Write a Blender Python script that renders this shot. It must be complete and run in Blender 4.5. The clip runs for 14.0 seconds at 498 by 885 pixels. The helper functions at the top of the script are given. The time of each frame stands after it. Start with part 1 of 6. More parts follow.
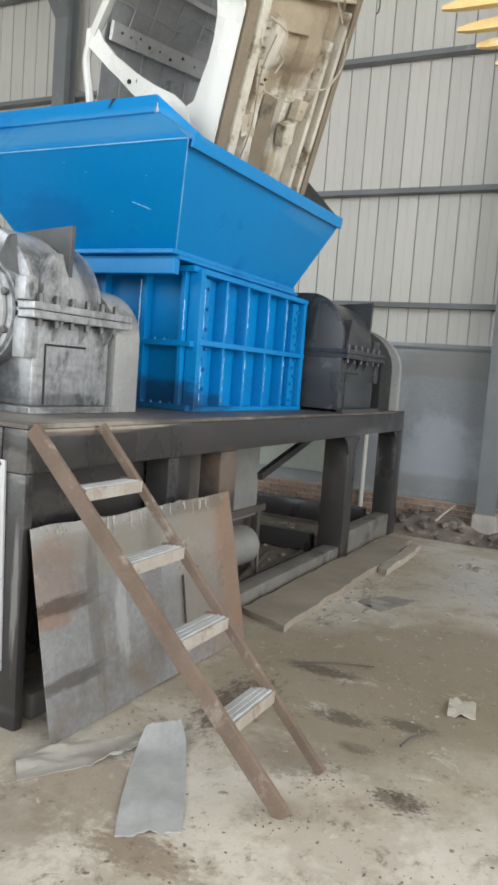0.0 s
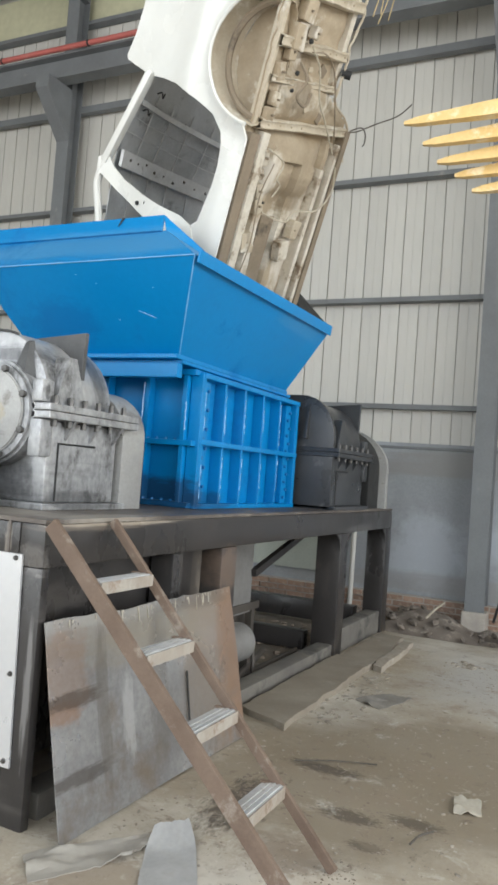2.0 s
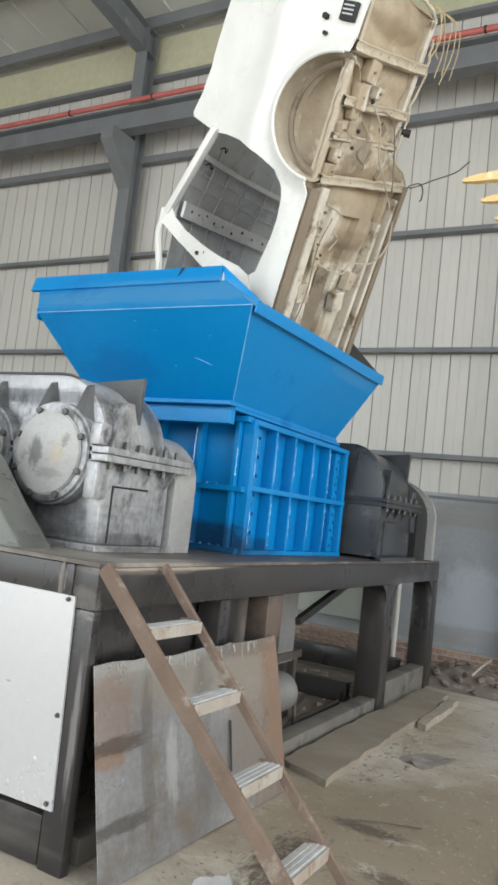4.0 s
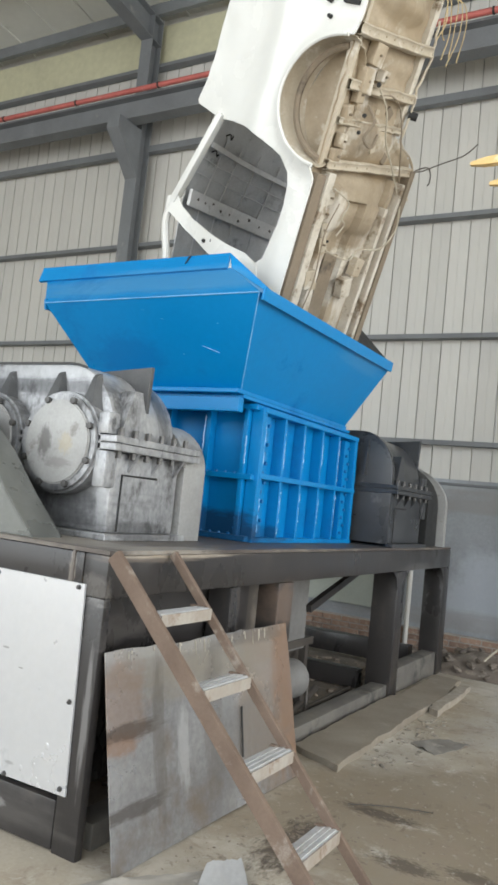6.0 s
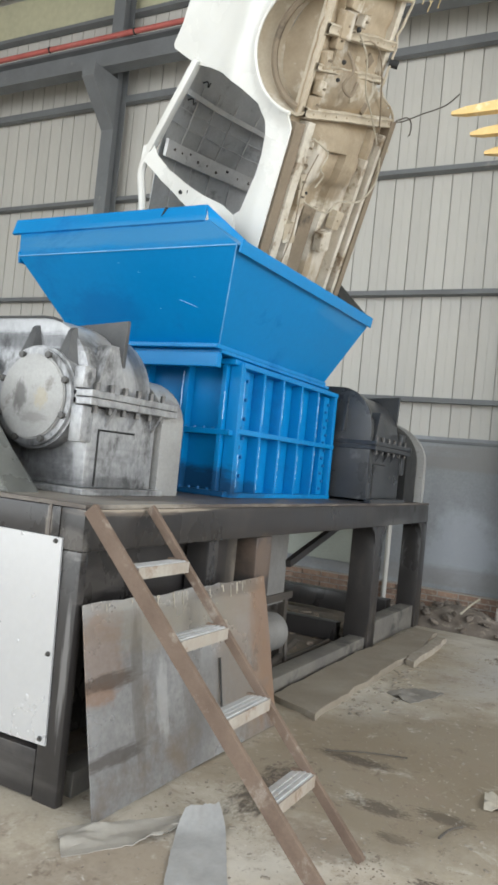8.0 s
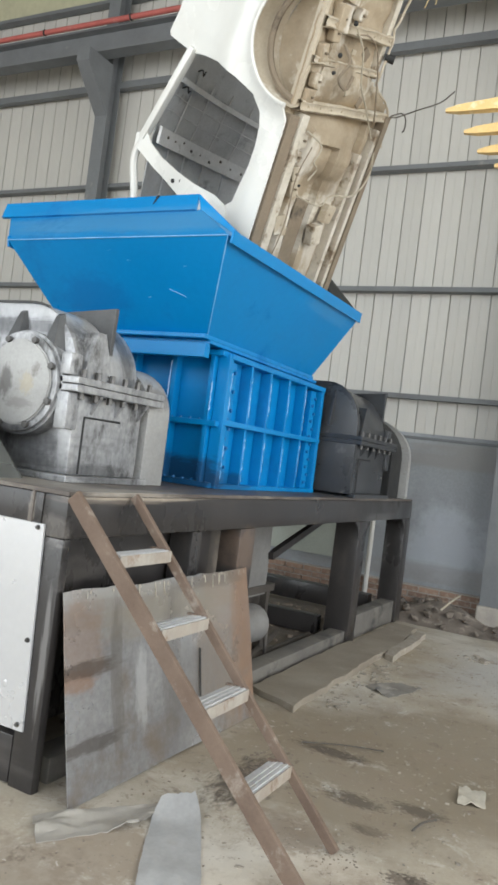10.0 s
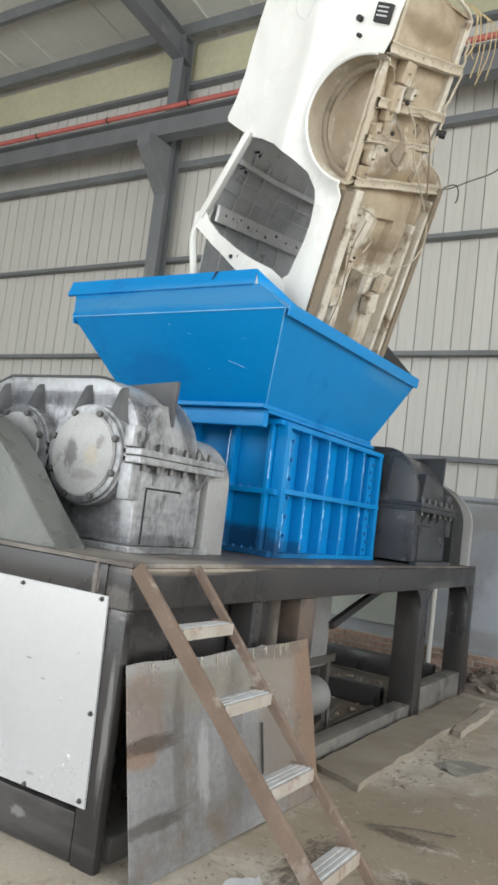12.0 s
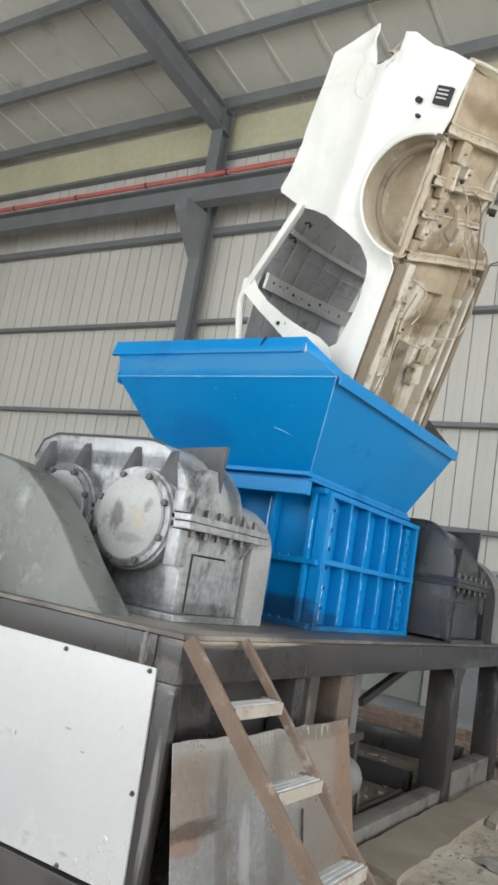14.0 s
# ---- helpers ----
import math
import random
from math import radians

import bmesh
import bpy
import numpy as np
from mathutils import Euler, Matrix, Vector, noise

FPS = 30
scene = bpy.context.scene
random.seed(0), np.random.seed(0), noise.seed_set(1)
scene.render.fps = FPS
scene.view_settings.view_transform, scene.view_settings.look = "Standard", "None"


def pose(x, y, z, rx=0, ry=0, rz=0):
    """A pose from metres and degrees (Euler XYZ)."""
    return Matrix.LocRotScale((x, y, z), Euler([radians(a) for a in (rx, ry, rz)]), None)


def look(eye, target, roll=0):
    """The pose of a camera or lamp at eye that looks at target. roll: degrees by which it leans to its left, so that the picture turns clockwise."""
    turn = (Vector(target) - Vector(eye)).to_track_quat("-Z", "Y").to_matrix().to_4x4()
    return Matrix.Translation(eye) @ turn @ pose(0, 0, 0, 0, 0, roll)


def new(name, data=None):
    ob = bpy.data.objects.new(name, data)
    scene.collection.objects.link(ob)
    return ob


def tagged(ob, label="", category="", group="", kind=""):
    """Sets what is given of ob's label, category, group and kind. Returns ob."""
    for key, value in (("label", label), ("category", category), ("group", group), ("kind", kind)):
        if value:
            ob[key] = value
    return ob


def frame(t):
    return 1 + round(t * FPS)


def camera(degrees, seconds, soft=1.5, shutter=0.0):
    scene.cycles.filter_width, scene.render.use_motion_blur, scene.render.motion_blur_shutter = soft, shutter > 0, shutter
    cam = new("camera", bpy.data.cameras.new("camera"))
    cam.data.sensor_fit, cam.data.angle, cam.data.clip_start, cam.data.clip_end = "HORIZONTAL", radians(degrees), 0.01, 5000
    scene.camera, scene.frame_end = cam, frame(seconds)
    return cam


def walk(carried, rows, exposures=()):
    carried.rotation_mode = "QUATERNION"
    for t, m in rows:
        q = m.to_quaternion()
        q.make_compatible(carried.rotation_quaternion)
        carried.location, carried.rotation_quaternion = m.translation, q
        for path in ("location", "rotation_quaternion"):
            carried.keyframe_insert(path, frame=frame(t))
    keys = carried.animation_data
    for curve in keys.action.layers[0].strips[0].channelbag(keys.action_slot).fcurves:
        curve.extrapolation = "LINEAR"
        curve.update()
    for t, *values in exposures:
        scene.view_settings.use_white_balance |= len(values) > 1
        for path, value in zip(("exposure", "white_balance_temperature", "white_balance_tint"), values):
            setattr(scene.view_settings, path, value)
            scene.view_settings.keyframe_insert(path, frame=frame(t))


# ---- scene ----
cam = camera(36.1, 14.0, 3.0)
PATH = [
    (0, (-2.238, -2.073, 1.485), (-0.456, -1.181, 1.306), 4.3),
    (0.5, (-2.237, -2.075, 1.481), (-0.436, -1.235, 1.252), 4.9),
    (1, (-2.241, -2.089, 1.472), (-0.44, -1.274, 1.166), 4.8),
    (1.5, (-2.327, -2.111, 1.493), (-0.555, -1.185, 1.547), 4.7),
    (2, (-2.432, -2.036, 1.47), (-0.63, -1.172, 1.553), 4.3),
    (2.5, (-2.47, -2.029, 1.469), (-0.657, -1.186, 1.536), 4.4),
    (3, (-2.453, -2.039, 1.469), (-0.632, -1.211, 1.498), 4.1),
    (3.5, (-2.455, -2.029, 1.48), (-0.623, -1.226, 1.508), 4.8),
    (4, (-2.479, -2.004, 1.501), (-0.739, -1.034, 1.681), 6.5),
    (6.5, (-2.465, -2.027, 1.485), (-0.739, -1.027, 1.62), 5.8),
    (7, (-2.458, -2.036, 1.479), (-0.73, -1.036, 1.59), 5.6),
    (7.5, (-2.455, -2.031, 1.478), (-0.714, -1.051, 1.566), 5.6),
    (8, (-2.449, -2.035, 1.467), (-0.688, -1.089, 1.517), 5.7),
    (8.5, (-2.446, -2.036, 1.464), (-0.675, -1.107, 1.509), 5.8),
    (11, (-2.449, -2.041, 1.463), (-0.669, -1.129, 1.491), 7.8),
    (11.5, (-2.463, -2.031, 1.476), (-0.706, -1.076, 1.526), 7.3),
    (12, (-2.477, -2.021, 1.493), (-0.785, -0.971, 1.673), 6.9),
    (12.5, (-2.492, -2.026, 1.504), (-0.811, -0.961, 1.705), 7.2),
    (13, (-2.48, -2.013, 1.499), (-0.816, -0.922, 1.703), 7.5),
    (13.5, (-2.466, -1.958, 1.522), (-0.85, -0.809, 1.78), 9.2),
    (14, (-2.538, -1.812, 1.512), (-0.888, -0.731, 1.842), 9.5),
]
walk(cam, [(t, look(eye, target, roll)) for t, eye, target, roll in PATH])
FRONT_W, SIDE_W = 1330.0, 1420.0

from mathutils.geometry import delaunay_2d_cdt

# ---------------------------------------------------------------- world and light
world = bpy.data.worlds.new("sky")
scene.world = world
world.use_nodes = True
wn = world.node_tree
bgn = wn.nodes["Background"]
sky = wn.nodes.new("ShaderNodeTexSky")
sky.sky_type, sky.sun_disc = "NISHITA", False
sky.sun_elevation, sky.sun_rotation = radians(48), radians(215)
wn.links.new(sky.outputs[0], bgn.inputs[0])
bgn.inputs[1].default_value = 0.14

sun = new("sun", bpy.data.lights.new("sun", "SUN"))
sun.data.energy, sun.data.angle, sun.data.color = 1.2, radians(12), (1.0, 0.96, 0.9)
sun.matrix_world = look((-20, -14, 26), (0, 0, 0))


def opening_light(name, eye, target, wide, high, watts):
    """Daylight of an open side of the hall."""
    lamp = new(name, bpy.data.lights.new(name, "AREA"))
    lamp.data.shape, lamp.data.size, lamp.data.size_y = "RECTANGLE", wide, high
    lamp.data.energy, lamp.data.color = watts, (0.955, 0.99, 1.0)
    lamp.matrix_world = look(eye, target)
    return lamp


opening_light("front_daylight", (-9.2, 3.6, 4.3), (6.0, 3.6, 3.2), 16.0, 7.6, FRONT_W)
opening_light("side_daylight", (-1.0, -10.5, 4.0), (1.0, 0.0, 3.0), 13.0, 6.6, SIDE_W)


# ---------------------------------------------------------------- materials
def mat(name, base, other, scale=3.0, rough=0.6, metal=0.0, bump=0.15, fine=60.0, dirt=None, dirt_scale=1.5, dirt_at=0.55,
        dirt_soft=0.12, rough_dirt=0.85, streak=1.0, vary=0.0, spec=0.5, grain=0.1):
    """Surface with grain and blotches at two scales and an optional layer of dirt, rust or dust."""
    m = bpy.data.materials.new(name)
    m.use_nodes = True
    n, l = m.node_tree.nodes, m.node_tree.links
    b = n["Principled BSDF"]
    b.inputs["Metallic"].default_value = metal
    b.inputs["Specular IOR Level"].default_value = spec
    tc = n.new("ShaderNodeTexCoord")
    mp = n.new("ShaderNodeMapping")
    mp.inputs["Scale"].default_value = (1, 1, streak)
    l.new(tc.outputs["Object"], mp.inputs[0])

    def noisy(s, detail=6.0, rgh=0.6):
        t = n.new("ShaderNodeTexNoise")
        t.inputs["Scale"].default_value, t.inputs["Detail"].default_value, t.inputs["Roughness"].default_value = s, detail, rgh
        l.new(mp.outputs[0], t.inputs["Vector"])
        return t.outputs["Fac"]

    def ramp(v, lo, hi, a=0.0, c=1.0):
        r = n.new("ShaderNodeMapRange")
        r.inputs[1].default_value, r.inputs[2].default_value = lo, hi
        r.inputs[3].default_value, r.inputs[4].default_value = a, c
        l.new(v, r.inputs[0])
        return r.outputs[0]

    def mix(f, a, c):
        x = n.new("ShaderNodeMix")
        x.data_type = "RGBA"
        l.new(f, x.inputs[0])
        for s, v in ((x.inputs[6], a), (x.inputs[7], c)):
            if isinstance(v, tuple):
                s.default_value = (*v, 1)
            else:
                l.new(v, s)
        return x.outputs[2]

    big, small = noisy(scale), noisy(fine, 4.0)
    col = mix(ramp(big, 0.3, 0.7), base, other)
    g = n.new("ShaderNodeMix")
    g.data_type, g.blend_type = "RGBA", "MULTIPLY"
    gv = n.new("ShaderNodeMapRange")
    gv.inputs[1].default_value, gv.inputs[2].default_value, gv.inputs[3].default_value, gv.inputs[4].default_value = 0.25, 0.75, 1 - grain, 1 + 0.6 * grain
    l.new(small, gv.inputs[0])
    g.inputs[0].default_value = 1.0
    l.new(col, g.inputs[6])
    l.new(gv.outputs[0], g.inputs[7])
    col = g.outputs[2]
    rg = ramp(big, 0.25, 0.75, max(0.05, rough - 0.12), min(1, rough + 0.12))
    if vary:
        oi = n.new("ShaderNodeObjectInfo")
        h = n.new("ShaderNodeHueSaturation")
        l.new(ramp(oi.outputs["Random"], 0, 1, 1 - vary, 1 + vary), h.inputs["Value"])
        l.new(col, h.inputs["Color"])
        col = h.outputs[0]
    if dirt:
        d = noisy(dirt_scale, 9.0, 0.68)
        f = ramp(d, dirt_at, dirt_at + dirt_soft)
        col = mix(f, col, dirt)
        r2 = n.new("ShaderNodeMix")
        l.new(f, r2.inputs[0])
        l.new(rg, r2.inputs[2])
        r2.inputs[3].default_value = rough_dirt
        rg = r2.outputs[0]
    l.new(col, b.inputs["Base Color"])
    l.new(rg, b.inputs["Roughness"])
    if bump:
        bp = n.new("ShaderNodeBump")
        bp.inputs["Strength"].default_value, bp.inputs["Distance"].default_value = bump, 0.01
        ad = n.new("ShaderNodeMath")
        ad.operation = "MULTIPLY_ADD"
        ad.inputs[1].default_value = 0.35
        l.new(small, ad.inputs[0])
        l.new(big, ad.inputs[2])
        l.new(ad.outputs[0], bp.inputs["Height"])
        l.new(bp.outputs[0], b.inputs["Normal"])
    return m


M_BLUE = mat("blue_paint", (0.0004, 0.187, 0.462), (0.0008, 0.212, 0.52), 0.9, 0.36, bump=0.03, fine=25, dirt=(0.004, 0.13, 0.37), dirt_scale=1.6, dirt_at=0.58, dirt_soft=0.2, grain=0.04, spec=0.28)
M_BLUE_EDGE = mat("scuffed_blue_paint_and_glints", (0.05, 0.30, 0.64), (0.50, 0.66, 0.84), 30, 0.3, bump=0.15, fine=70)
M_BLUE_SEAM = mat("blue_weld_seam", (0.06, 0.30, 0.62), (0.24, 0.48, 0.74), 14, 0.35, bump=0.2, fine=70)
M_FRAME = mat("black_frame_paint_and_shade", (0.027, 0.025, 0.0245), (0.047, 0.042, 0.040), 2.4, 0.32, bump=0.14, fine=50, dirt=(0.085, 0.072, 0.062), dirt_scale=3.0, dirt_at=0.58, dirt_soft=0.16, streak=0.6)
M_DECK = mat("worn_deck_steel", (0.075, 0.06, 0.052), (0.15, 0.13, 0.115), 3.0, 0.5, 0.2, fine=40, dirt=(0.22, 0.195, 0.165), dirt_scale=3.0, dirt_at=0.55)
M_GEAR = mat("grey_gearbox_paint", (0.45, 0.45, 0.455), (0.27, 0.272, 0.276), 6.5, 0.37, 0.4, bump=0.35, fine=34, dirt=(0.09, 0.088, 0.087), dirt_scale=7.5, dirt_at=0.55, dirt_soft=0.12, rough_dirt=0.42, streak=0.6, grain=0.38)
M_GEARLT = mat("pale_grey_paint", (0.40, 0.395, 0.38), (0.28, 0.275, 0.265), 3.0, 0.40, 0.15, bump=0.1, dirt=(0.13, 0.11, 0.09), dirt_scale=4.5, dirt_at=0.56, dirt_soft=0.14)
M_GEARDK = mat("dark_gearbox_paint", (0.032, 0.034, 0.037), (0.062, 0.064, 0.068), 3.0, 0.33, 0.1, bump=0.14, dirt=(0.20, 0.20, 0.20), dirt_scale=3.2, dirt_at=0.62, dirt_soft=0.12)
M_GUARD = mat("green_grey_guard_paint", (0.135, 0.139, 0.128), (0.21, 0.214, 0.20), 2.2, 0.30, 0.4, bump=0.16, dirt=(0.42, 0.42, 0.40), dirt_scale=5.0, dirt_at=0.60, dirt_soft=0.1)
M_BOLT = mat("bolt_steel", (0.16, 0.155, 0.15), (0.08, 0.075, 0.07), 20, 0.5, 0.6, bump=0.1)
M_RUST = mat("rusty_ladder_steel", (0.20, 0.142, 0.105), (0.135, 0.092, 0.068), 5.0, 0.7, 0.1, bump=0.3, fine=90, dirt=(0.32, 0.275, 0.23), dirt_scale=11.0, dirt_at=0.57, dirt_soft=0.14)
M_TREAD = mat("chequered_tread_metal", (0.62, 0.62, 0.62), (0.48, 0.47, 0.455), 9.0, 0.4, 0.2, bump=0.2, dirt=(0.38, 0.33, 0.28), dirt_scale=8, dirt_at=0.60)
M_SHEET = mat("weathered_steel_sheet", (0.46, 0.46, 0.465), (0.25, 0.245, 0.245), 2.0, 0.30, 0.55, bump=0.14, fine=40, dirt=(0.22, 0.18, 0.145), dirt_scale=2.2, dirt_at=0.55, dirt_soft=0.14, rough_dirt=0.55, grain=0.2)
M_PANEL = mat("galvanised_panel", (0.70, 0.70, 0.705), (0.60, 0.605, 0.615), 0.9, 0.30, 0.45, bump=0.05, fine=30, dirt=(0.46, 0.46, 0.45), dirt_scale=2.6, dirt_at=0.60, grain=0.03)
M_WHITE = mat("white_van_paint", (0.74, 0.735, 0.70), (0.70, 0.69, 0.645), 1.2, 0.28, bump=0.02, fine=20, dirt=(0.52, 0.46, 0.37), dirt_scale=3.0, dirt_at=0.66, grain=0.02)
M_UNDER = mat("dusty_underbody", (0.45, 0.37, 0.265), (0.27, 0.21, 0.14), 3.0, 0.7, 0.05, bump=0.3, fine=45, dirt=(0.62, 0.57, 0.48), dirt_scale=2.6, dirt_at=0.54, dirt_soft=0.1)
M_UNDERLT = mat("pale_underbody_primer", (0.68, 0.64, 0.56), (0.48, 0.42, 0.33), 5.0, 0.6, 0.05, bump=0.2, dirt=(0.22, 0.165, 0.11), dirt_scale=5.0, dirt_at=0.55, dirt_soft=0.08)
M_MEMBER = mat("dusty_pressed_steel", (0.52, 0.46, 0.36), (0.40, 0.33, 0.24), 4.0, 0.65, 0.05, bump=0.2, dirt=(0.62, 0.58, 0.50), dirt_scale=6.0, dirt_at=0.55, dirt_soft=0.1)
M_UNDERTUB = mat("grimy_wheel_tub", (0.25, 0.195, 0.135), (0.38, 0.31, 0.225), 3.5, 0.75, bump=0.3, dirt=(0.13, 0.10, 0.07), dirt_scale=3.2, dirt_at=0.52, dirt_soft=0.16)
M_UNDERDK = mat("grimy_underbody_and_shade", (0.19, 0.15, 0.105), (0.27, 0.215, 0.155), 4.0, 0.8, bump=0.3, dirt=(0.08, 0.065, 0.05), dirt_scale=4.0, dirt_at=0.57)
M_CABIN = mat("grey_cabin_metal", (0.54, 0.55, 0.56), (0.38, 0.385, 0.39), 3.5, 0.42, 0.15, bump=0.15, dirt=(0.19, 0.185, 0.18), dirt_scale=4.0, dirt_at=0.56, dirt_soft=0.13)
M_CABINLT = mat("pale_cabin_metal", (0.66, 0.66, 0.66), (0.52, 0.52, 0.52), 5.0, 0.5, 0.1, bump=0.1, dirt=(0.25, 0.24, 0.23), dirt_scale=6.0, dirt_at=0.6, dirt_soft=0.1)
M_BLACK = mat("black_rubber_and_shade", (0.014, 0.014, 0.014), (0.025, 0.025, 0.025), 10, 0.7, bump=0.1)
M_WIRE = mat("pale_wire_loom", (0.5, 0.45, 0.36), (0.38, 0.33, 0.25), 12, 0.6, bump=0.0)
M_CLAD = mat("pale_cladding", (0.57, 0.553, 0.512), (0.51, 0.495, 0.46), 0.8, 0.45, 0.0, bump=0.02, fine=14, dirt=(0.50, 0.485, 0.45), dirt_scale=0.7, dirt_at=0.57, dirt_soft=0.2, streak=0.12, vary=0.05, grain=0.03)
M_GIRT = mat("grey_steel_paint", (0.18, 0.19, 0.197), (0.145, 0.15, 0.157), 2.0, 0.55, 0.0, bump=0.06, dirt=(0.3, 0.29, 0.27), dirt_scale=3.0, dirt_at=0.64)
M_ROOF = mat("roof_sheet", (0.60, 0.60, 0.55), (0.52, 0.52, 0.475), 0.6, 0.6, bump=0.04, fine=12, dirt=(0.33, 0.325, 0.29), dirt_scale=0.7, dirt_at=0.58, grain=0.04)
M_BAND = mat("yellowed_strip_sheet", (0.55, 0.53, 0.36), (0.47, 0.45, 0.31), 0.9, 0.6, bump=0.03, fine=10)
M_RED = mat("red_pipe_paint", (0.50, 0.135, 0.115), (0.40, 0.10, 0.085), 4.0, 0.5, bump=0.05, dirt=(0.5, 0.3, 0.27), dirt_scale=5.0, dirt_at=0.58)
M_PLASTER = mat("blue_grey_plaster", (0.31, 0.325, 0.345), (0.25, 0.26, 0.275), 0.9, 0.85, bump=0.15, fine=35, dirt=(0.48, 0.51, 0.55), dirt_scale=0.8, dirt_at=0.48, dirt_soft=0.3)
M_BOARD = mat("pale_infill_board", (0.40, 0.43, 0.38), (0.36, 0.38, 0.34), 1.5, 0.7, bump=0.06)
M_BRICK = mat("red_brick", (0.31, 0.20, 0.145), (0.24, 0.155, 0.115), 6.0, 0.9, bump=0.4, fine=80, dirt=(0.48, 0.40, 0.33), dirt_scale=7.0, dirt_at=0.52, vary=0.25)
M_MORTAR = mat("grey_mortar", (0.42, 0.38, 0.33), (0.34, 0.31, 0.28), 8.0, 0.9, bump=0.3)
M_RUBBLE = mat("brick_rubble", (0.175, 0.145, 0.12), (0.12, 0.10, 0.082), 7.0, 0.9, bump=0.4, dirt=(0.36, 0.31, 0.26), dirt_scale=6.0, dirt_at=0.54, vary=0.3)
M_DEBRIS = mat("dark_floor_debris", (0.15, 0.12, 0.095), (0.24, 0.195, 0.15), 20, 0.9, bump=0.3, vary=0.4)
M_CRUMB = mat("pale_floor_crumbs", (0.34, 0.30, 0.245), (0.24, 0.205, 0.165), 20, 0.9, bump=0.3, vary=0.4)
M_SLAB = mat("worn_concrete_board", (0.30, 0.26, 0.205), (0.21, 0.175, 0.135), 2.0, 0.85, bump=0.35, fine=60, dirt=(0.38, 0.345, 0.29), dirt_scale=2.4, dirt_at=0.56, dirt_soft=0.15)
M_PAPER = mat("grey_rubber_cloth", (0.44, 0.435, 0.425), (0.35, 0.345, 0.335), 4.0, 0.6, bump=0.1, fine=40, dirt=(0.40, 0.36, 0.30), dirt_scale=3.0, dirt_at=0.58, dirt_soft=0.2)
M_RAG = mat("dirty_grey_rag", (0.27, 0.25, 0.22), (0.19, 0.17, 0.145), 5.0, 0.9, bump=0.3, dirt=(0.36, 0.33, 0.29), dirt_scale=7.0, dirt_at=0.56)
M_CARD = mat("pale_cardboard", (0.5, 0.46, 0.38), (0.42, 0.38, 0.31), 4.0, 0.85, bump=0.15)
M_CLAW = mat("yellow_grab_paint", (0.78, 0.56, 0.25), (0.70, 0.45, 0.16), 5.0, 0.55, bump=0.15, fine=60, dirt=(0.85, 0.72, 0.48), dirt_scale=6.0, dirt_at=0.52)
M_DRUM = mat("grey_drum_steel", (0.30, 0.29, 0.275), (0.22, 0.21, 0.2), 4.0, 0.55, 0.3, bump=0.1)
M_DARKSTEEL = mat("oily_dark_steel", (0.06, 0.052, 0.046), (0.11, 0.095, 0.08), 4.0, 0.5, 0.1, bump=0.2, dirt=(0.19, 0.16, 0.13), dirt_scale=3.0, dirt_at=0.56)
M_FILM = mat("dusty_plastic_film", (0.37, 0.345, 0.305), (0.29, 0.265, 0.23), 5.0, 0.5, bump=0.2, fine=30, dirt=(0.5, 0.48, 0.44), dirt_scale=4.0, dirt_at=0.56)
M_RIBCAST = mat("dark_casting_rib", (0.055, 0.056, 0.058), (0.10, 0.10, 0.10), 5.0, 0.5, 0.1, bump=0.15, dirt=(0.25, 0.25, 0.25), dirt_scale=6.0, dirt_at=0.62)
M_LUG = mat("dark_cast_lug", (0.06, 0.06, 0.06), (0.10, 0.10, 0.10), 6.0, 0.5, 0.1, bump=0.2, dirt=(0.30, 0.30, 0.30), dirt_scale=9.0, dirt_at=0.6)
M_DUSTBEAM = mat("dust_covered_beam", (0.19, 0.175, 0.15), (0.12, 0.11, 0.10), 3.0, 0.85, bump=0.2, dirt=(0.06, 0.057, 0.053), dirt_scale=2.5, dirt_at=0.54)
M_TREADLIP = mat("scuffed_tread_edge", (0.43, 0.395, 0.35), (0.31, 0.255, 0.20), 8.0, 0.6, 0.1, bump=0.2, dirt=(0.22, 0.14, 0.09), dirt_scale=9.0, dirt_at=0.56)
M_BLUE_BOLT = mat("painted_bolt", (0.002, 0.11, 0.31), (0.02, 0.17, 0.42), 9, 0.4, bump=0.1)
M_STRAW = mat("dry_straw", (0.55, 0.43, 0.24), (0.42, 0.31, 0.16), 20, 0.8, bump=0.0)


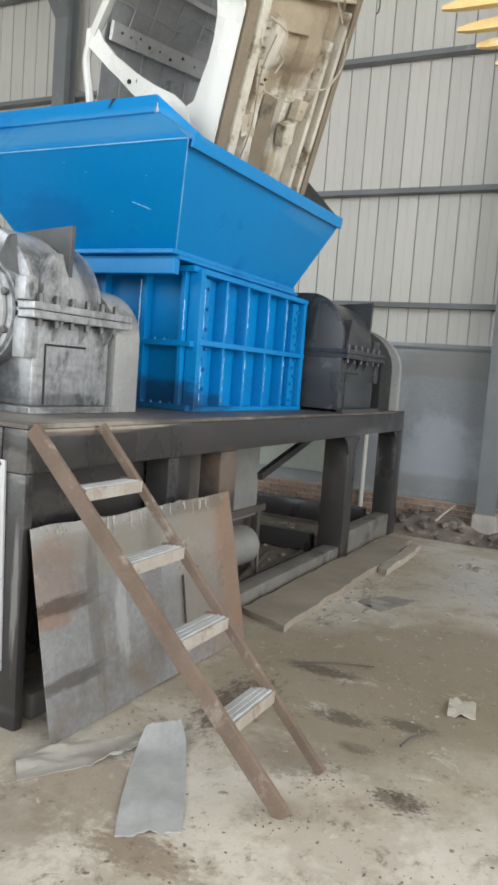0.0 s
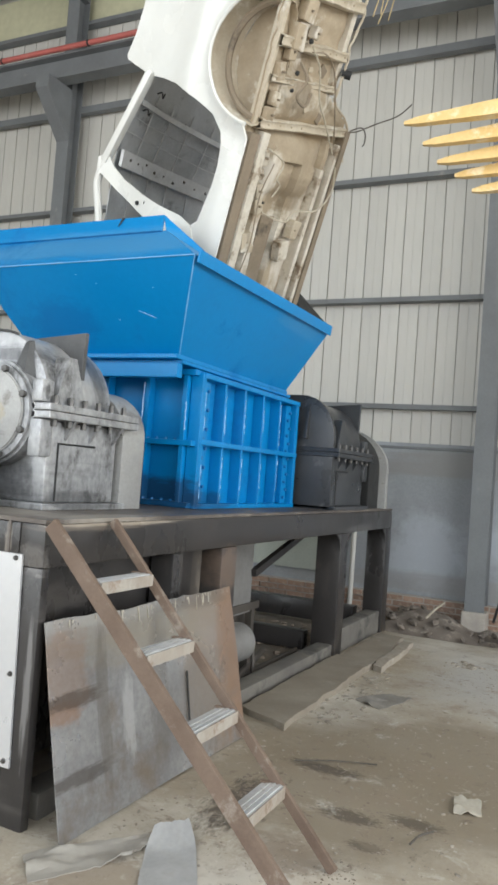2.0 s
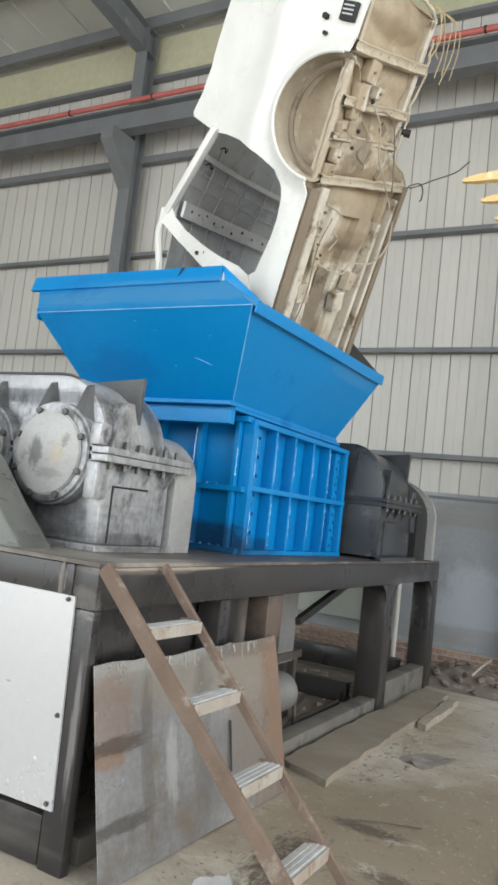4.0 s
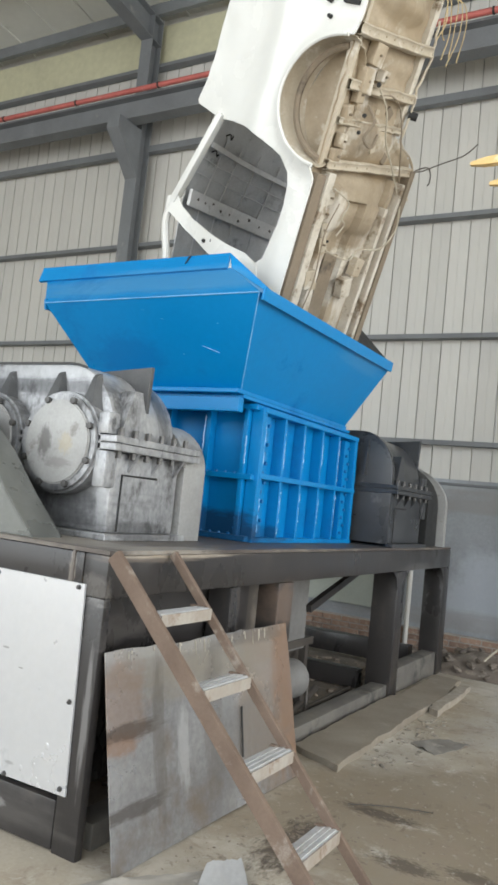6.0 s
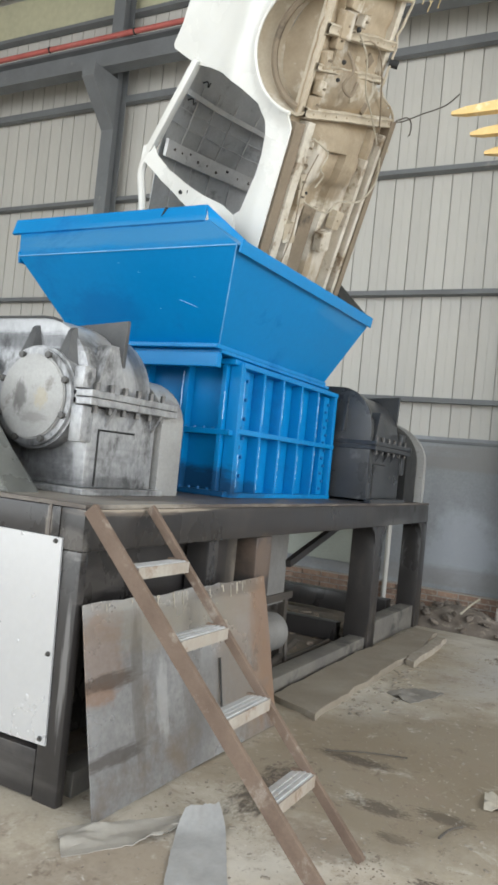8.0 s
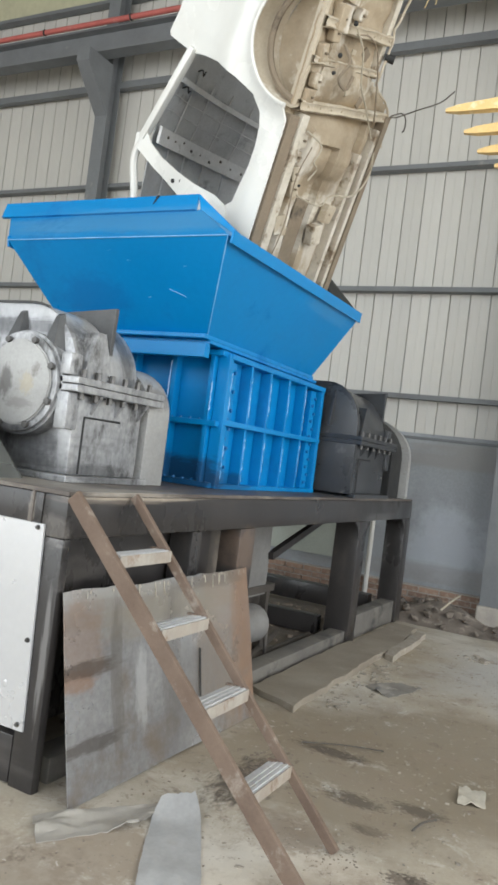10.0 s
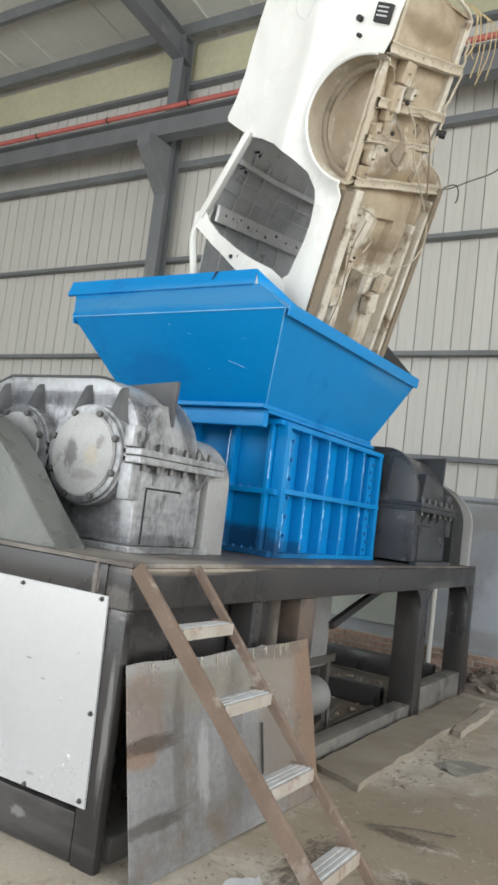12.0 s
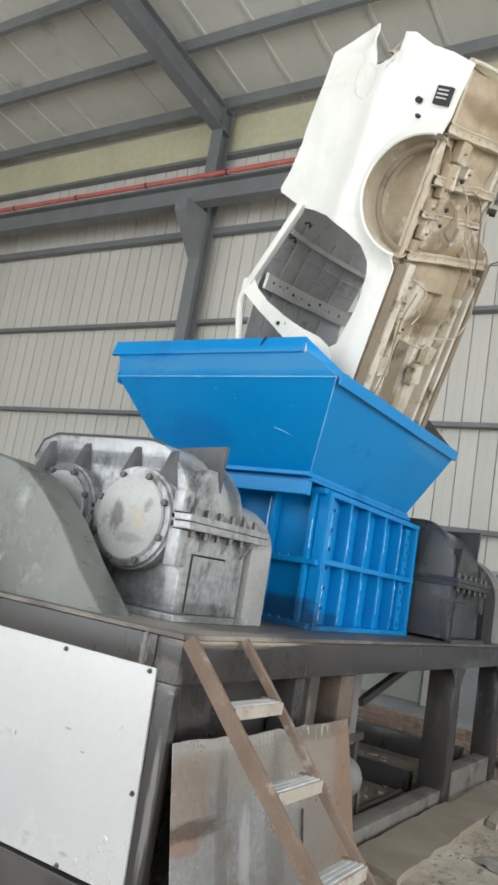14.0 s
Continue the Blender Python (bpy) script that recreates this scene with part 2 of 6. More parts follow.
def add_stains_and_tones(m, stains_and_tones, wobble=1.5, scale=1.7):
    """Stains, and tones standing in for shade or sheen, with ragged edges at places of the object: centre, radii,
    colour, strength.
    """
    n, l = m.node_tree.nodes, m.node_tree.links
    b = n["Principled BSDF"]
    src = b.inputs["Base Color"].links[0].from_socket
    tc = n.new("ShaderNodeTexCoord")
    for centre, size, colour, strength in stains_and_tones:
        mp = n.new("ShaderNodeMapping")
        mp.vector_type = "TEXTURE"
        mp.inputs["Location"].default_value, mp.inputs["Scale"].default_value = centre, size
        l.new(tc.outputs["Object"], mp.inputs[0])
        ns = n.new("ShaderNodeTexNoise")
        ns.inputs["Scale"].default_value, ns.inputs["Detail"].default_value, ns.inputs["Roughness"].default_value = scale, 8, 0.65
        l.new(mp.outputs[0], ns.inputs["Vector"])
        ln = n.new("ShaderNodeVectorMath")
        ln.operation = "LENGTH"
        l.new(mp.outputs[0], ln.inputs[0])
        ma = n.new("ShaderNodeMath")
        ma.operation = "MULTIPLY_ADD"
        ma.inputs[1].default_value = wobble
        l.new(ns.outputs["Fac"], ma.inputs[0])
        l.new(ln.outputs["Value"], ma.inputs[2])
        r = n.new("ShaderNodeMapRange")
        r.inputs[1].default_value, r.inputs[2].default_value, r.inputs[3].default_value, r.inputs[4].default_value = 0.6 + wobble * 0.5, 1.05 + wobble * 0.5, strength, 0.0
        l.new(ma.outputs[0], r.inputs[0])
        x = n.new("ShaderNodeMix")
        x.data_type = "RGBA"
        l.new(r.outputs[0], x.inputs[0])
        l.new(src, x.inputs[6])
        x.inputs[7].default_value = (*colour, 1)
        src = x.outputs[2]
    l.new(src, b.inputs["Base Color"])
    return m


def floor_material():
    m = mat("dusty_concrete_floor", (0.47, 0.42, 0.34), (0.33, 0.275, 0.20), 0.8, 0.8, bump=0.3, fine=55,
            dirt=(0.56, 0.52, 0.45), dirt_scale=0.6, dirt_at=0.50, dirt_soft=0.16, rough_dirt=0.95)
    wet, dark = (0.235, 0.19, 0.132), (0.075, 0.057, 0.042)
    # pale foreground, wet middle, broad darker ellipse beneath the machine, greyer far right
    add_stains_and_tones(m, [((-0.55, -1.9, 0), (1.05, 1.7, 1), (0.65, 0.59, 0.505), 0.8), ((1.9, -1.6, 0), (0.95, 1.5, 1), wet, 0.9), ((1.2, -0.9, 0), (0.8, 0.9, 1), wet, 0.85), ((3.0, 1.0, 0), (3.2, 1.0, 1), (0.13, 0.11, 0.09), 0.85), ((3.9, -1.75, 0), (1.35, 1.15, 1), (0.43, 0.415, 0.385), 0.8)], 1.2)
    add_stains_and_tones(m, [((0.78, -0.60, 0), (0.36, 0.15, 1), dark, 0.9), ((0.41, -1.46, 0), (0.075, 0.11, 1), dark, 0.95), ((1.38, -0.78, 0), (0.07, 0.22, 1), dark, 0.8), ((0.93, -1.05, 0), (0.07, 0.16, 1), dark, 0.75),
                   ((1.02, -1.33, 0), (0.06, 0.14, 1), dark, 0.7), ((0.7, -1.2, 0), (0.05, 0.09, 1), dark, 0.65), ((-0.36, -0.86, 0), (0.11, 0.2, 1), (0.19, 0.13, 0.085), 0.8), ((-0.15, -0.5, 0), (0.3, 0.32, 1), (0.27, 0.21, 0.15), 0.7),
                   ((0.45, -0.95, 0), (0.2, 0.2, 1), (0.24, 0.18, 0.13), 0.6), ((-0.5, -1.45, 0), (0.07, 0.2, 1), (0.2, 0.15, 0.1), 0.6), ((-0.45, -0.35, 0), (0.3, 0.3, 1), (0.26, 0.21, 0.16), 0.6), ((-0.55, -1.0, 0), (0.32, 0.30, 1), (0.33, 0.265, 0.195), 0.6), ((0.1, -1.35, 0), (0.35, 0.3, 1), (0.36, 0.29, 0.22), 0.5)], 2.3, 4.2)
    n, l = m.node_tree.nodes, m.node_tree.links
    b = n["Principled BSDF"]
    src = b.inputs["Base Color"].links[0].from_socket
    tc = n.new("ShaderNodeTexCoord")
    # scuffs and specks of several sizes
    for sc, lo, hi, amt, colour in ((3.2, 0.53, 0.64, 0.65, (0.26, 0.205, 0.15)), (4.1, 0.58, 0.68, 0.55, (0.60, 0.565, 0.50)), (9.0, 0.57, 0.65, 0.75, (0.165, 0.128, 0.095)), (22.0, 0.60, 0.67, 0.65, (0.64, 0.60, 0.54)), (48.0, 0.60, 0.68, 0.6, (0.17, 0.135, 0.10))):
        vo = n.new("ShaderNodeTexNoise")
        vo.inputs["Scale"].default_value, vo.inputs["Detail"].default_value, vo.inputs["Roughness"].default_value = sc, 12, 0.75
        vo.inputs["Distortion"].default_value = 0.4
        l.new(tc.outputs["Object"], vo.inputs["Vector"])
        r = n.new("ShaderNodeMapRange")
        r.inputs[1].default_value, r.inputs[2].default_value, r.inputs[4].default_value = lo, hi, amt
        l.new(vo.outputs["Fac"], r.inputs[0])
        x = n.new("ShaderNodeMix")
        x.data_type = "RGBA"
        l.new(r.outputs[0], x.inputs[0])
        l.new(src, x.inputs[6])
        x.inputs[7].default_value = (*colour, 1)
        src = x.outputs[2]
    l.new(src, b.inputs["Base Color"])
    return m


rust, soot, silver = (0.35, 0.215, 0.14), (0.05, 0.05, 0.052), (0.5, 0.5, 0.5)
tan = (0.40, 0.30, 0.215)
add_stains_and_tones(M_SHEET, [((0.75, -0.1, 0.72), (0.9, 1, 0.10), (0.33, 0.29, 0.235), 0.6), ((1.27, -0.1, 0.50), (0.34, 1, 0.62), tan, 0.55), ((1.50, -0.1, 0.5), (0.20, 1, 0.6), rust, 0.75), ((0.75, -0.1, 0.66), (0.55, 1, 0.12), (0.36, 0.32, 0.26), 0.6), ((0.10, -0.05, 0.62), (0.18, 1, 0.2), rust, 0.45), ((0.05, -0.1, 0.46), (0.16, 1, 0.05), (0.36, 0.21, 0.13), 0.6),
                     # narrow dark bands at the left: the ladder's shadow put into the colour
                     ((0.13, -0.1, 0.50), (0.24, 1, 0.04), (0.10, 0.075, 0.06), 0.75), ((0.4, -0.1, 0.80), (0.5, 1, 0.04), (0.46, 0.43, 0.385), 0.6), ((1.15, -0.1, 0.79), (0.4, 1, 0.05), (0.17, 0.145, 0.12), 0.55), ((0.14, -0.2, 0.20), (0.26, 1, 0.035), (0.11, 0.095, 0.085), 0.7),
                     # pale patch at x 0.5: sheen of the metal put into the colour
                     ((0.33, -0.1, 0.45), (0.05, 1, 0.36), (0.17, 0.15, 0.13), 0.55), ((0.75, -0.1, 0.45), (0.10, 1, 0.4), (0.17, 0.155, 0.14), 0.5), ((1.1, -0.1, 0.3), (0.4, 1, 0.25), (0.22, 0.21, 0.2), 0.45), ((0.5, -0.2, 0.35), (0.05, 1, 0.2), (0.62, 0.62, 0.62), 0.5)], 1.5, 2.0)
add_stains_and_tones(M_GEAR, [((0.45, 0.95, 1.35), (1, 0.5, 0.2), soot, 0.6), ((0.7, 0.42, 1.27), (0.3, 0.6, 0.06), soot, 0.5), ((0.45, 0.62, 1.42), (1, 0.22, 0.08), soot, 0.4), ((0.45, 1.0, 1.98), (0.25, 0.8, 0.05), soot, 0.6), ((0.45, 1.3, 1.75), (1, 0.3, 0.3), soot, 0.75), ((0.42, 0.47, 1.45), (0.12, 0.07, 0.24), silver, 0.5),
                    ((0.75, 0.5, 1.9), (0.1, 0.3, 0.3), silver, 0.5), ((0.9, 0.55, 1.95), (0.07, 0.3, 0.3), soot, 0.6), ((0.5, 0.7, 2.07), (0.2, 0.8, 0.06), silver, 0.55)], 1.5, 2.5)
add_stains_and_tones(M_PANEL, [((0, 0.40, 0.285), (1, 0.03, 0.008), (0.25, 0.25, 0.25), 0.5), ((0, 0.62, 0.30), (1, 0.03, 0.010), (0.2, 0.19, 0.19), 0.5), ((0, 0.5, 0.75), (1, 0.022, 0.005), (0.25, 0.24, 0.23), 0.7), ((0, 0.40, 0.68), (1, 0.016, 0.004), (0.25, 0.24, 0.23), 0.7),
                     ((0, 0.75, 0.45), (1, 0.3, 0.22), (0.56, 0.57, 0.58), 0.4), ((0, 0.8, 0.66), (1, 0.006, 0.012), (0.2, 0.19, 0.18), 0.7)], 1.9, 3.6)
add_stains_and_tones(M_FRAME, [((1.66, 0.0, 0.90), (0.16, 0.3, 0.16), (0.15, 0.105, 0.078), 0.75), ((0.35, -0.01, 1.19), (0.5, 0.2, 0.02), (0.16, 0.13, 0.105), 0.6), ((4.3, 0.0, 1.05), (0.5, 0.2, 0.05), (0.11, 0.105, 0.1), 0.6), ((0.0, 0.06, 1.06), (0.06, 0.10, 0.07), (0.30, 0.28, 0.26), 0.3), ((-0.05, 0.9, 0.1), (0.3, 0.9, 0.12), (0.14, 0.13, 0.12), 0.35),
                     ((0.3, 0.0, 0.85), (0.3, 0.3, 0.09), (0.2, 0.18, 0.165), 0.35), ((0.0, 0.45, 0.11), (0.2, 0.05, 0.025), (0.30, 0.29, 0.28), 0.5), ((0.0, 0.02, 1.0), (0.2, 0.02, 0.010), (0.25, 0.235, 0.22), 0.4),
                     ((0.0, 0.19, 1.13), (0.2, 0.02, 0.1), (0.34, 0.30, 0.26), 0.55), ((0.0, 0.03, 0.55), (0.05, 0.02, 0.3), (0.30, 0.29, 0.28), 0.45), ((0.55, 0.0, 1.205), (0.6, 0.1, 0.018), (0.40, 0.34, 0.27), 0.6)], 1.5, 2.2)
add_stains_and_tones(M_GEARLT, [((0.38, 0.66, 1.68), (1, 0.05, 0.06), (0.40, 0.33, 0.20), 0.45), ((0.38, 0.80, 1.68), (1, 0.05, 0.09), (0.12, 0.115, 0.11), 0.8), ((0.38, 0.70, 1.58), (1, 0.1, 0.03), (0.2, 0.19, 0.18), 0.6), ((1.2, 0.42, 1.75), (0.2, 0.06, 0.1), (0.12, 0.10, 0.085), 0.6)], 1.6, 2.4)
pale, umber = (0.68, 0.64, 0.57), (0.20, 0.15, 0.095)
add_stains_and_tones(M_UNDER, [((0.5, 0.05, 0.05), (0.3, 1, 0.22), pale, 0.75), ((0.85, 0.05, 0.1), (0.1, 1, 0.4), pale, 0.6), ((0.35, 0.05, 0.5), (0.12, 1, 0.2), pale, 0.7), ((0.7, 0.0, 0.42), (0.22, 1, 0.14), umber, 0.5), ((0.45, 0.0, 1.05), (0.12, 1, 0.22), umber, 0.7),
                     ((0.35, 0.0, 1.3), (0.1, 1, 0.16), pale, 0.7), ((0.75, 0.0, 0.85), (0.25, 1, 0.1), (0.36, 0.26, 0.15), 0.6), ((0.9, 0.0, 1.45), (0.12, 1, 0.2), umber, 0.5), ((0.6, 0.0, 1.7), (0.3, 1, 0.1), (0.36, 0.28, 0.18), 0.6)], 1.7, 2.2)
add_stains_and_tones(M_PLASTER, [((6.5, -1.5, 1.72), (1, 3.5, 0.2), (0.25, 0.24, 0.23), 0.7), ((6.5, -1.6, 0.95), (1, 1.2, 0.45), (0.42, 0.45, 0.50), 0.6), ((6.5, -0.1, 0.7), (1, 0.5, 0.5), (0.44, 0.47, 0.52), 0.6), ((6.5, -0.9, 0.35), (1, 3.0, 0.14), (0.26, 0.25, 0.24), 0.6)], 1.6, 1.8)
add_stains_and_tones(M_DECK, [((0.5, 0.05, 1.22), (0.4, 0.12, 0.2), (0.36, 0.32, 0.27), 0.7), ((0.25, 0.7, 1.22), (0.3, 0.9, 0.2), (0.36, 0.33, 0.29), 0.6)], 1.5, 2.5)
# darker blue low on the chamber, paler along splash board and rim
add_stains_and_tones(M_BLUE, [((1.75, 0.6, 1.3), (0.2, 0.5, 0.14), (0.012, 0.035, 0.085), 0.8), ((2.0, 0.34, 1.28), (0.4, 0.2, 0.07), (0.012, 0.05, 0.12), 0.6), ((1.3, 0.9, 2.80), (0.3, 1.3, 0.13), (0.075, 0.25, 0.44), 0.55), ((1.9, 0.33, 1.75), (0.9, 0.05, 0.2), (0.02, 0.24, 0.56), 0.4), ((2.9, 0.14, 2.6), (0.5, 0.2, 0.06), (0.05, 0.24, 0.48), 0.5), ((1.45, 1.2, 2.35), (0.3, 0.3, 0.16), (0.002, 0.135, 0.38), 0.6)], 1.5, 2.5)

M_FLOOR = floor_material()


# ---------------------------------------------------------------- mesh helpers
def box(bm, x0, x1, y0, y1, z0, z1, bevel=0.0):
    vs = bmesh.ops.create_cube(bm, size=1.0, matrix=Matrix.Translation(((x0 + x1) / 2, (y0 + y1) / 2, (z0 + z1) / 2)) @ Matrix.Diagonal((abs(x1 - x0), abs(y1 - y0), abs(z1 - z0), 1)))["verts"]
    if bevel:
        es = list({e for v in vs for e in v.link_edges})
        bmesh.ops.bevel(bm, geom=es, offset=bevel, segments=2, affect="EDGES", profile=0.6)
    return bm


def bar(bm, p, q, wide, high, up=(0, 0, 1), bevel=0.0):
    """A rectangular bar from p to q; wide across, high along up."""
    p, q = Vector(p), Vector(q)
    d = (q - p).normalized()
    s = d.cross(Vector(up)).normalized()
    u = s.cross(d).normalized()
    m = Matrix((s, u, d)).transposed().to_4x4()
    m.translation = (p + q) / 2
    vs = bmesh.ops.create_cube(bm, size=1.0, matrix=m @ Matrix.Diagonal((wide, high, (q - p).length, 1)))["verts"]
    if bevel:
        es = list({e for v in vs for e in v.link_edges})
        bmesh.ops.bevel(bm, geom=es, offset=bevel, segments=2, affect="EDGES", profile=0.6)
    return bm


def rod(bm, p, q, r, r2=None, seg=16):
    p, q = Vector(p), Vector(q)
    m = (q - p).to_track_quat("Z", "Y").to_matrix().to_4x4()
    m.translation = (p + q) / 2
    bmesh.ops.create_cone(bm, cap_ends=True, segments=seg, radius1=r, radius2=r if r2 is None else r2, depth=(q - p).length, matrix=m)
    return bm


def tube(bm, pts, r, seg=6):
    """A round cable through the points."""
    pts = [Vector(p) for p in pts]
    rings = []
    for i, p in enumerate(pts):
        d = (pts[min(i + 1, len(pts) - 1)] - pts[max(i - 1, 0)]).normalized()
        a = d.orthogonal().normalized() if not rings else (rings[-1][1] - d * rings[-1][1].dot(d)).normalized()
        b = d.cross(a)
        rings.append(([bm.verts.new(p + r * (math.cos(t) * a + math.sin(t) * b)) for t in [2 * math.pi * k / seg for k in range(seg)]], a))
    for (v, _), (w, _) in zip(rings, rings[1:]):
        for k in range(seg):
            bm.faces.new((v[k], v[(k + 1) % seg], w[(k + 1) % seg], w[k]))
    bm.faces.new(rings[0][0][::-1])
    bm.faces.new(rings[-1][0])
    return bm


def wavy(pts, n=6):
    """Points of a smooth curve through pts."""
    pts = [Vector(p) for p in pts]
    pts = [2 * pts[0] - pts[1]] + pts + [2 * pts[-1] - pts[-2]]
    out = []
    for a, b, c, d in zip(pts, pts[1:], pts[2:], pts[3:]):
        for k in range(n):
            t = k / n
            out.append(0.5 * (2 * b + (c - a) * t + (2 * a - 5 * b + 4 * c - d) * t * t + (3 * b - a - 3 * c + d) * t ** 3))
    return out + [pts[-2]]


def prism(bm, pts, axis, a, b, bevel=0.0):
    """A polygon, extruded along an axis from a to b. pts: the other two coordinates in order."""
    def at(p, h):
        return {"x": (h, p[0], p[1]), "y": (p[0], h, p[1]), "z": (p[0], p[1], h)}[axis]
    lo = [bm.verts.new(at(p, a)) for p in pts]
    hi = [bm.verts.new(at(p, b)) for p in pts]
    fs = [bm.faces.new(lo), bm.faces.new(hi)]
    for i in range(len(pts)):
        j = (i + 1) % len(pts)
        fs.append(bm.faces.new((lo[i], lo[j], hi[j], hi[i])))
    bmesh.ops.recalc_face_normals(bm, faces=fs)
    if bevel:
        bmesh.ops.bevel(bm, geom=list({e for f in fs[:2] for e in f.edges}), offset=bevel, segments=2, affect="EDGES", profile=0.6)
    return bm


def plate(bm, quad, thick):
    """A flat plate with the given corners, thick along its normal."""
    q = [Vector(p) for p in quad]
    n = (q[1] - q[0]).cross(q[-1] - q[0]).normalized() * thick
    lo, hi = [bm.verts.new(p) for p in q], [bm.verts.new(p + n) for p in q]
    fs = [bm.faces.new(lo[::-1]), bm.faces.new(hi)]
    for i in range(len(q)):
        j = (i + 1) % len(q)
        fs.append(bm.faces.new((lo[i], lo[j], hi[j], hi[i])))
    bmesh.ops.recalc_face_normals(bm, faces=fs)
    return bm


def thicken(bm, t):
    """Gives an open sheet its thickness."""
    bm.normal_update()
    verts, faces = list(bm.verts), list(bm.faces)
    rim = [(e.link_loops[0].vert, e.link_loops[0].link_loop_next.vert) for e in bm.edges if len(e.link_faces) == 1]
    twin = {v: bm.verts.new(v.co - v.normal * t) for v in verts}
    for f in faces:
        bm.faces.new([twin[v] for v in reversed(f.verts)])
    for a, b in rim:
        bm.faces.new((b, a, twin[a], twin[b]))
    return bm


def arc(cx, cy, r, a0, a1, n=8, ry=None):
    return [(cx + r * math.cos(radians(a0 + (a1 - a0) * i / n)), cy + (ry or r) * math.sin(radians(a0 + (a1 - a0) * i / n))) for i in range(n + 1)]


def part(name, bm, material, parent=None, label="", smooth=False):
    me = bpy.data.meshes.new(name)
    bm.normal_update()
    bm.to_mesh(me)
    bm.free()
    me.materials.append(material)
    if smooth:
        me.shade_smooth()
        me.set_sharp_from_angle(angle=radians(smooth if smooth > 1 else 40))
    ob = new(name, me)
    if parent:
        ob.parent = parent
    if label:
        ob["label"] = label
    return ob


def piece(name, me, parent, m):
    ob = new(name, me)
    ob.parent = parent
    ob.matrix_basis = m
    return ob


def thing(name, label, category, group="", kind="", at=None):
    ob = new(name)
    ob.empty_display_size = 0.1
    if at is not None:
        ob.matrix_world = at
    return tagged(ob, label, category, group, kind)


B = bmesh.new
rnd = random.Random(4)


def fbm(x, y, s=1.0):
    return noise.fractal(Vector((x * s, y * s, 3.7)), 0.8, 2.1, 5)


# ---------------------------------------------------------------- ground and hall
WALL_X, GROUND_END = 6.5, 400.0


def ground_z(x, y):
    far = max(0.0, min(1.0, (x - 4.6) / 1.6))
    near = 1.0 if -4 < x < 7 and -5 < y < 4 else 0.0
    return -0.09 * far * far * (3 - 2 * far) + near * (0.012 * fbm(x, y, 0.9) + 0.004 * fbm(x, y, 6.0)) - 0.006


def build_ground():
    bm = B()
    xs = [-GROUND_END, -120, -40, -15, -8] + [-4 + 0.11 * i for i in range(101)] + [7.2, 8, 15, 40, 120, GROUND_END]
    ys = [-GROUND_END, -120, -40, -15, -8] + [-5 + 0.11 * i for i in range(83)] + [4.4, 8, 15, 40, 120, GROUND_END]
    grid = [[bm.verts.new((x, y, ground_z(x, y))) for y in ys] for x in xs]
    for a, b in zip(grid, grid[1:]):
        for i in range(len(ys) - 1):
            bm.faces.new((a[i], b[i], b[i + 1], a[i + 1]))
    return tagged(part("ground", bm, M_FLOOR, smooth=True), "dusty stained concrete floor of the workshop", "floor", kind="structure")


build_ground()

Y0, Y1 = -13.0, 18.6
PLINTH, EAVE = 1.98, 8.75
SLOPE = 0.11


def build_back_wall():
    wall = thing("wall_back", "plastered lower wall with pale ribbed metal cladding above", "wall", kind="structure")
    bm = B()
    box(bm, WALL_X - 0.02, WALL_X + 0.22, Y0, Y1, -0.3, PLINTH)
    part("plinth_wall", bm, M_PLASTER, wall, "blue-grey plastered masonry")
    bm = B()
    box(bm, WALL_X + 0.10, WALL_X + 0.2, Y0, Y1, PLINTH, 10.0)
    part("backing", bm, M_CLAD, wall)
    # one narrow cladding sheet with sunk joints and a shallow groove
    me = bpy.data.meshes.new("cladding_sheet")
    prof = []
    prof += [(0.0, 0.022), (0.0055, 0.022), (0.007, 0.0), (0.11, 0.0), (0.113, 0.002), (0.121, 0.002), (0.124, 0.0), (0.2275, 0.0), (0.229, 0.022), (0.235, 0.022)]
    vs, fs = [], []
    for z in (PLINTH - 0.06, 8.05):
        for y, x in prof:
            vs.append((x, y, z))
    n = len(prof)
    for i in range(n - 1):
        fs.append((i, i + 1, n + i + 1, n + i))
    me.from_pydata(vs, [], fs)
    me.materials.append(M_CLAD)
    y = Y0
    while y < Y1:
        piece("cladding_sheet", me, wall, pose(WALL_X + 0.055 + rnd.uniform(-0.003, 0.003), y, 0))
        y += 0.235
    bm = B()
    box(bm, WALL_X + 0.02, WALL_X + 0.09, Y0, Y1, 8.05, 8.75)
    part("strip_light", bm, M_BAND, wall, "yellowed translucent strip under the eave")
    bm = B()
    box(bm, WALL_X - 0.03, WALL_X + 0.05, Y0, Y1, PLINTH - 0.075, PLINTH - 0.04, 0.008)
    part("flashing", bm, M_GIRT, wall)
    return wall


wall_back = build_back_wall()


def build_girt(z, deep=0.1):
    bm = B()
    prism(bm, [(WALL_X - deep, z - 0.028), (WALL_X + 0.03, z - 0.028), (WALL_X + 0.03, z - 0.018), (WALL_X - deep + 0.012, z - 0.018),
               (WALL_X - deep + 0.012, z + 0.018), (WALL_X + 0.03, z + 0.018), (WALL_X + 0.03, z + 0.028), (WALL_X - deep, z + 0.028)], "y", Y0, Y1)
    return tagged(part("wall_girt", bm, M_GIRT), "grey painted steel rail along the wall", "rail", "wall rails", "structure")


for z in (2.40, 3.68, 5.17, 8.02):
    build_girt(z)


